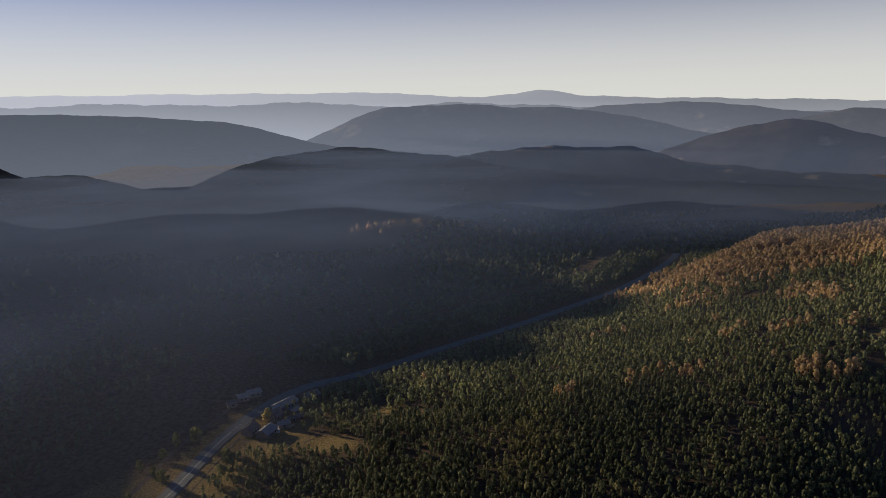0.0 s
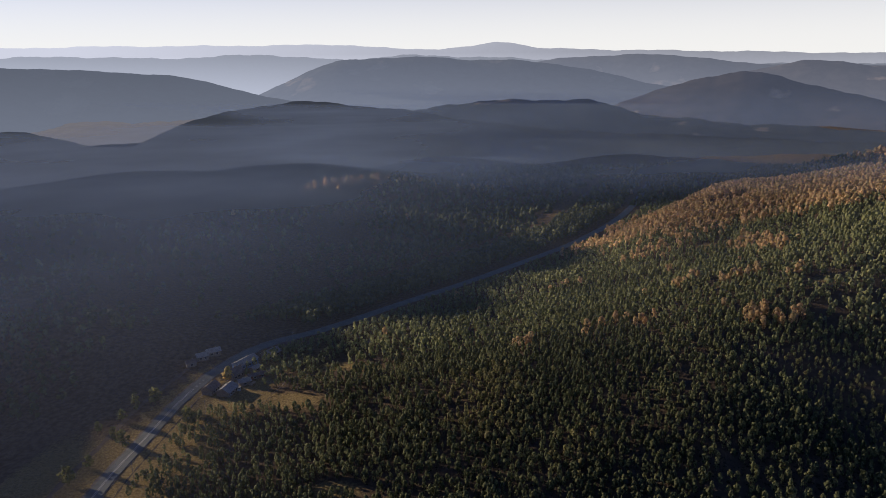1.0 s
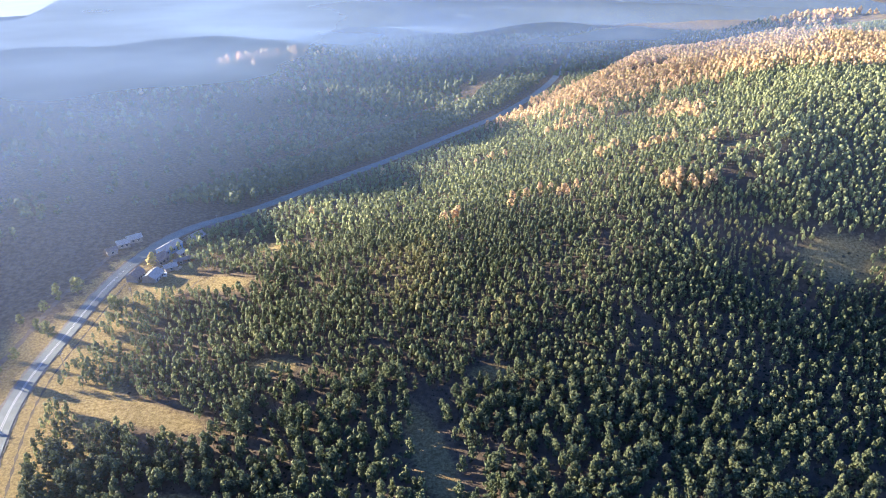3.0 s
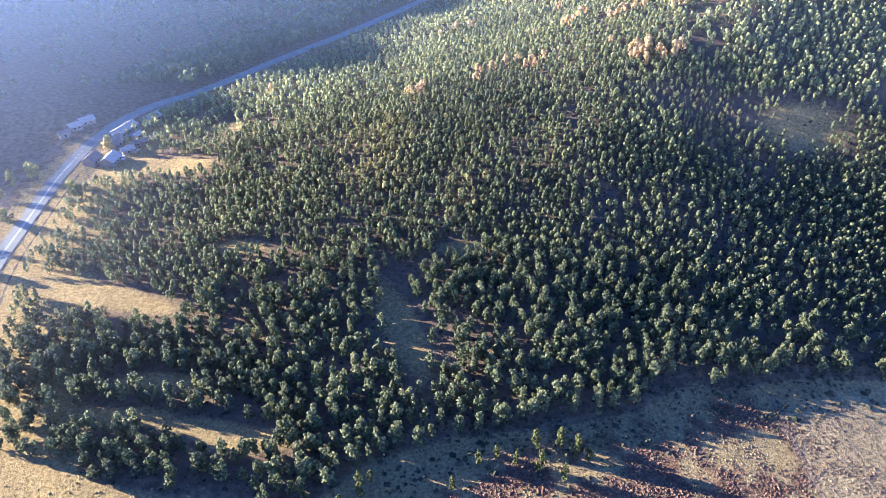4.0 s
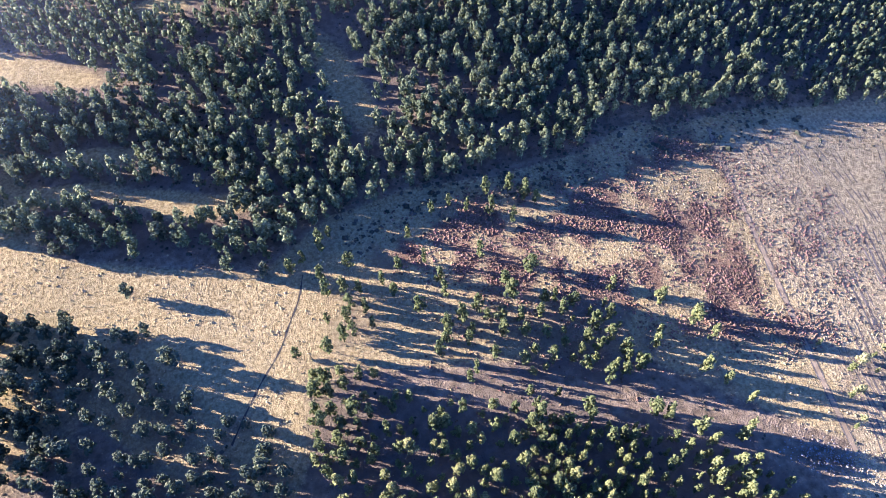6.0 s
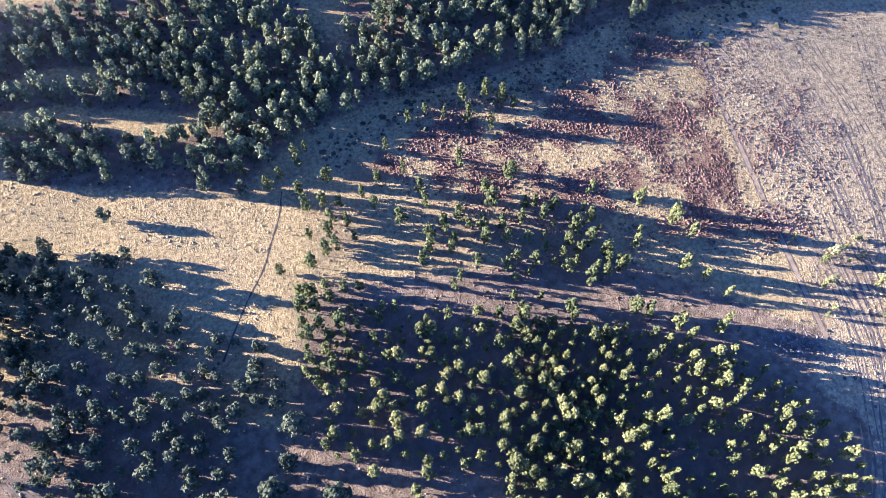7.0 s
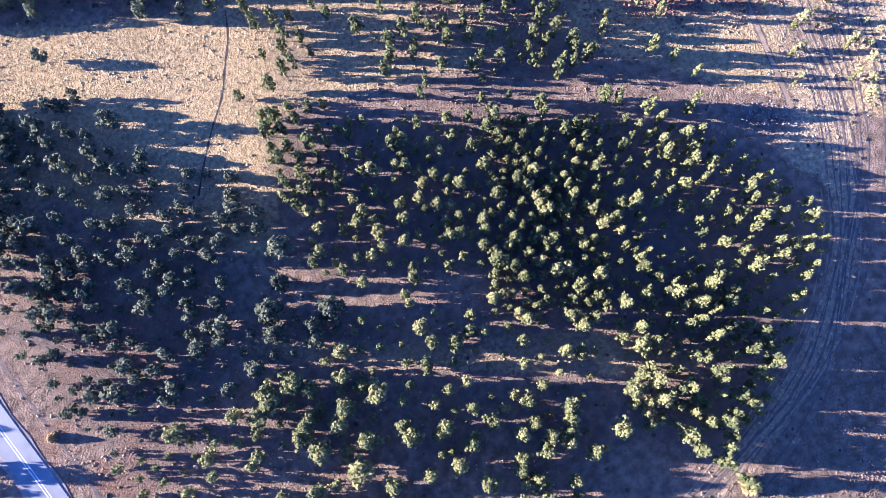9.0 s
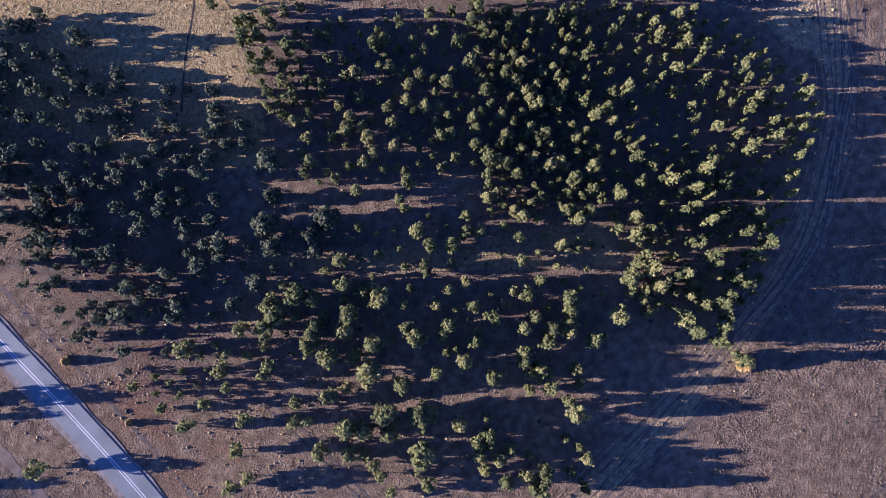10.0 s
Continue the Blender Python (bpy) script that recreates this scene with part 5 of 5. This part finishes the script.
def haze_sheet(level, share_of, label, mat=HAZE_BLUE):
    """A level sheet that stands in for haze, as thick at each place as share_of(x, y) says, centred under the camera.
    """
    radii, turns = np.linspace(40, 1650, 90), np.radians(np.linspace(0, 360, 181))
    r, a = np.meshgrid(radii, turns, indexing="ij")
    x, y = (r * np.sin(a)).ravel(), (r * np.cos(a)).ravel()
    # the sheet is kept only where the sun gets past the ridge
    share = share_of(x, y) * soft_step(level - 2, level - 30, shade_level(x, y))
    count = len(turns)
    i, j = np.meshgrid(np.arange(len(radii) - 1), np.arange(count - 1), indexing="ij")
    faces = np.stack([i * count + j, (i + 1) * count + j, (i + 1) * count + j + 1, i * count + j + 1], -1).reshape(-1, 4)[:, ::-1]
    faces = faces[share[faces].max(axis=1) > 0.002]
    ob = mesh_object("haze", np.stack([x, y, np.full_like(x, level)], -1), faces, mat, smooth=True)
    ob.data.attributes.new("thickness", "FLOAT", "POINT").data.foreach_set("value", share.astype(np.float32))
    return tagged(ob, label, "haze", kind="stuff")


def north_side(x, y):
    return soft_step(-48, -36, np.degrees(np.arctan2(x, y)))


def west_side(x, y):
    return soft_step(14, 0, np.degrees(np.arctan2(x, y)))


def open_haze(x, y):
    """High sheet for haze, thicker towards the sun and with distance; azimuth and range fit the camera's view."""
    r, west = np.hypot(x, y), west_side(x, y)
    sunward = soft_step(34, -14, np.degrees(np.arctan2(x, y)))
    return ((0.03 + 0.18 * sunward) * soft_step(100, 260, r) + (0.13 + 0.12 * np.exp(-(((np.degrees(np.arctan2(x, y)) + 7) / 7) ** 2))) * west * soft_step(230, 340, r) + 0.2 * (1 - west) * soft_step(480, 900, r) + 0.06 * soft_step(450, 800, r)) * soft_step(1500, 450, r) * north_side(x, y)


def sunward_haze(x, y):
    """Grey sheet for the glow of haze against the low sun, placed to fit the camera's view."""
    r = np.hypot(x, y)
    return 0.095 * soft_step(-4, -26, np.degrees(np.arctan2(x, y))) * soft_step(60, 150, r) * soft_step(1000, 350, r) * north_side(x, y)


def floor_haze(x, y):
    """Sheet for the haze over the shaded valley west of the road, its range set to fit the camera's view."""
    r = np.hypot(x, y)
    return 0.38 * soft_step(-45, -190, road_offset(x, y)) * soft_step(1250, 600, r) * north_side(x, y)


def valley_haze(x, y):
    """Sheet for the haze over the low ground behind the hill, placed to fit the camera's view."""
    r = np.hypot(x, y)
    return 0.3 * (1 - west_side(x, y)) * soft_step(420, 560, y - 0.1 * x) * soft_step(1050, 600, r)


haze_sheet(104, open_haze, "see-through blue sheet for haze over the slopes")
haze_sheet(46, floor_haze, "see-through blue sheet for haze over the shaded valley")
haze_sheet(98, sunward_haze, "see-through grey sheet for haze glow towards the sun", HAZE_GREY)
haze_sheet(66, valley_haze, "see-through blue sheet for haze over the far valley")


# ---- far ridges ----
def painted_haze_material(name, base, glow, strength, low_glow=1.5, clearings=0.0):
    """Wooded slopes with bright haze painted on as a glow of their own."""
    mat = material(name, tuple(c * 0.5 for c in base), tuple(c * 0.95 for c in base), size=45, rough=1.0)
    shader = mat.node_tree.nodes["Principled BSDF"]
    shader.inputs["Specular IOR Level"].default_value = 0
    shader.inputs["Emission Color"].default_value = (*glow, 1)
    n, link = mat.node_tree.nodes, mat.node_tree.links.new
    # stands of larch and bare clearings between the woods
    spots = n.new("ShaderNodeTexNoise")
    spots.inputs["Scale"].default_value, spots.inputs["Detail"].default_value = 0.007, 7
    link(n.new("ShaderNodeNewGeometry").outputs["Position"], spots.inputs["Vector"])
    cut = n.new("ShaderNodeMapRange")
    cut.inputs["From Min"].default_value, cut.inputs["From Max"].default_value = 0.6, 0.67
    cut.inputs["To Max"].default_value = clearings
    link(spots.outputs["Fac"], cut.inputs["Value"])
    bare = n.new("ShaderNodeMix")
    bare.data_type = "RGBA"
    bare.inputs["B"].default_value = (0.4, 0.3, 0.2, 1)
    link(cut.outputs["Result"], bare.inputs["Factor"])
    link(shader.inputs["Base Color"].links[0].from_socket, bare.inputs["A"])
    link(bare.outputs["Result"], shader.inputs["Base Color"])
    # the painted haze glows brighter towards the sun
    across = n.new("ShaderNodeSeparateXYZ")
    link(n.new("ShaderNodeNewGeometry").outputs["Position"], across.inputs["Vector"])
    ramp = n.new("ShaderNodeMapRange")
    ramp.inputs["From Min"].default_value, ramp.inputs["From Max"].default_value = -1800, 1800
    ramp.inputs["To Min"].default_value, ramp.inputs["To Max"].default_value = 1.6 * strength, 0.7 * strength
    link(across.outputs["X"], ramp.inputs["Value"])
    # and is set apart towards the valley floor, for denser haze
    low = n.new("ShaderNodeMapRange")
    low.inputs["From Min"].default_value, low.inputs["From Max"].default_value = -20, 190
    low.inputs["To Min"].default_value, low.inputs["To Max"].default_value = low_glow, 0.85
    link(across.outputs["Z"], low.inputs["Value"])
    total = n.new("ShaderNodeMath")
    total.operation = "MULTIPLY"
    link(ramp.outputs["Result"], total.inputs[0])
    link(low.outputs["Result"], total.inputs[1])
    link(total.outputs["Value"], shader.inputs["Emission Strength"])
    return mat


def far_ridge(away, depth, crest_line, base, glow, strength, label, rough=0.12, low_glow=1.5, clearings=0.0):
    """A long ridge round the horizon at a distance in metres; crest_line gives its height in degrees above the eye by azimuth."""
    az = np.linspace(-80, 80, 641)
    rows, el = [], crest_line(az)
    for k, (lag, share) in enumerate(((-1.0, 0.0), (-0.7, 0.3), (-0.45, 0.56), (-0.2, 0.84), (0, 1.0), (0.5, 0.7), (1.0, 0.2))):
        d = away + lag * depth + 0.1 * depth * np.sin(az * 0.45 + k * 0.4) * (1 - share)
        bumps = rough * (np.sin(az * 0.9 + away + 0.25 * k) + 0.6 * np.sin(az * 2.3 + 2 * away + 0.3 * k) + (0.35 * np.sin(az * 5.1) + 0.2 * np.sin(az * 13)) * share**4) / 2.0
        top = EYE + d * np.tan(np.radians(el + bumps * (0.3 + 0.7 * share)))
        rows.append(np.stack([d * np.sin(np.radians(az)), d * np.cos(np.radians(az)), -20 + (top + 20) * share], -1))
    count = len(az)
    i = np.arange(count - 1)
    faces = np.concatenate([np.stack([k * count + i, k * count + i + 1, (k + 1) * count + i + 1, (k + 1) * count + i], -1) for k in range(len(rows) - 1)])
    return tagged(mesh_object("backdrop", np.concatenate(rows), faces, painted_haze_material("slopes with painted haze", base, glow, strength, low_glow, clearings), smooth=True), label, "mountains", kind="structure")


def crest(*pairs):
    """A crest line through pairs of azimuth and height in degrees."""
    az, el = np.array(pairs[0::2], float), np.array(pairs[1::2], float)

    def line(a):
        wide = np.linspace(-2.2, 2.2, 9)
        return np.mean([np.interp(a + 0.5 * d, az, el) for d in wide], axis=0)
    return line


# crests fit the camera's view at shortened distances; their haze is painted glow
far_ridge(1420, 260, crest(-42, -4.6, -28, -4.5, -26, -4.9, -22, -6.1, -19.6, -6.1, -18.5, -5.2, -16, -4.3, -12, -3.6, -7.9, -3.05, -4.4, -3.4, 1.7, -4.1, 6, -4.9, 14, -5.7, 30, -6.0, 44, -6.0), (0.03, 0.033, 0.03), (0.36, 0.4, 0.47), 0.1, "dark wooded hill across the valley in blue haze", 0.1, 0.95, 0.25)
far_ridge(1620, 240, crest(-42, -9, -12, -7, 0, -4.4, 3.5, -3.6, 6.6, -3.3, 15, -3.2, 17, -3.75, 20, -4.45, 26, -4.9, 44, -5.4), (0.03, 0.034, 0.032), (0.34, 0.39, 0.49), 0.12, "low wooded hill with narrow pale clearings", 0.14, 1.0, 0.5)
far_ridge(1850, 330, crest(-42, -5.4, -29, -5.2, -26, -4.5, -23, -4.1, -19, -4.3, -15, -4.4, -11, -5.0, -6, -6, 0, -7, 44, -7), (0.2, 0.17, 0.135), (0.5, 0.47, 0.46), 0.24, "wide tan meadow across the valley, sunlit haze painted as glow", 0.16, 1.1)
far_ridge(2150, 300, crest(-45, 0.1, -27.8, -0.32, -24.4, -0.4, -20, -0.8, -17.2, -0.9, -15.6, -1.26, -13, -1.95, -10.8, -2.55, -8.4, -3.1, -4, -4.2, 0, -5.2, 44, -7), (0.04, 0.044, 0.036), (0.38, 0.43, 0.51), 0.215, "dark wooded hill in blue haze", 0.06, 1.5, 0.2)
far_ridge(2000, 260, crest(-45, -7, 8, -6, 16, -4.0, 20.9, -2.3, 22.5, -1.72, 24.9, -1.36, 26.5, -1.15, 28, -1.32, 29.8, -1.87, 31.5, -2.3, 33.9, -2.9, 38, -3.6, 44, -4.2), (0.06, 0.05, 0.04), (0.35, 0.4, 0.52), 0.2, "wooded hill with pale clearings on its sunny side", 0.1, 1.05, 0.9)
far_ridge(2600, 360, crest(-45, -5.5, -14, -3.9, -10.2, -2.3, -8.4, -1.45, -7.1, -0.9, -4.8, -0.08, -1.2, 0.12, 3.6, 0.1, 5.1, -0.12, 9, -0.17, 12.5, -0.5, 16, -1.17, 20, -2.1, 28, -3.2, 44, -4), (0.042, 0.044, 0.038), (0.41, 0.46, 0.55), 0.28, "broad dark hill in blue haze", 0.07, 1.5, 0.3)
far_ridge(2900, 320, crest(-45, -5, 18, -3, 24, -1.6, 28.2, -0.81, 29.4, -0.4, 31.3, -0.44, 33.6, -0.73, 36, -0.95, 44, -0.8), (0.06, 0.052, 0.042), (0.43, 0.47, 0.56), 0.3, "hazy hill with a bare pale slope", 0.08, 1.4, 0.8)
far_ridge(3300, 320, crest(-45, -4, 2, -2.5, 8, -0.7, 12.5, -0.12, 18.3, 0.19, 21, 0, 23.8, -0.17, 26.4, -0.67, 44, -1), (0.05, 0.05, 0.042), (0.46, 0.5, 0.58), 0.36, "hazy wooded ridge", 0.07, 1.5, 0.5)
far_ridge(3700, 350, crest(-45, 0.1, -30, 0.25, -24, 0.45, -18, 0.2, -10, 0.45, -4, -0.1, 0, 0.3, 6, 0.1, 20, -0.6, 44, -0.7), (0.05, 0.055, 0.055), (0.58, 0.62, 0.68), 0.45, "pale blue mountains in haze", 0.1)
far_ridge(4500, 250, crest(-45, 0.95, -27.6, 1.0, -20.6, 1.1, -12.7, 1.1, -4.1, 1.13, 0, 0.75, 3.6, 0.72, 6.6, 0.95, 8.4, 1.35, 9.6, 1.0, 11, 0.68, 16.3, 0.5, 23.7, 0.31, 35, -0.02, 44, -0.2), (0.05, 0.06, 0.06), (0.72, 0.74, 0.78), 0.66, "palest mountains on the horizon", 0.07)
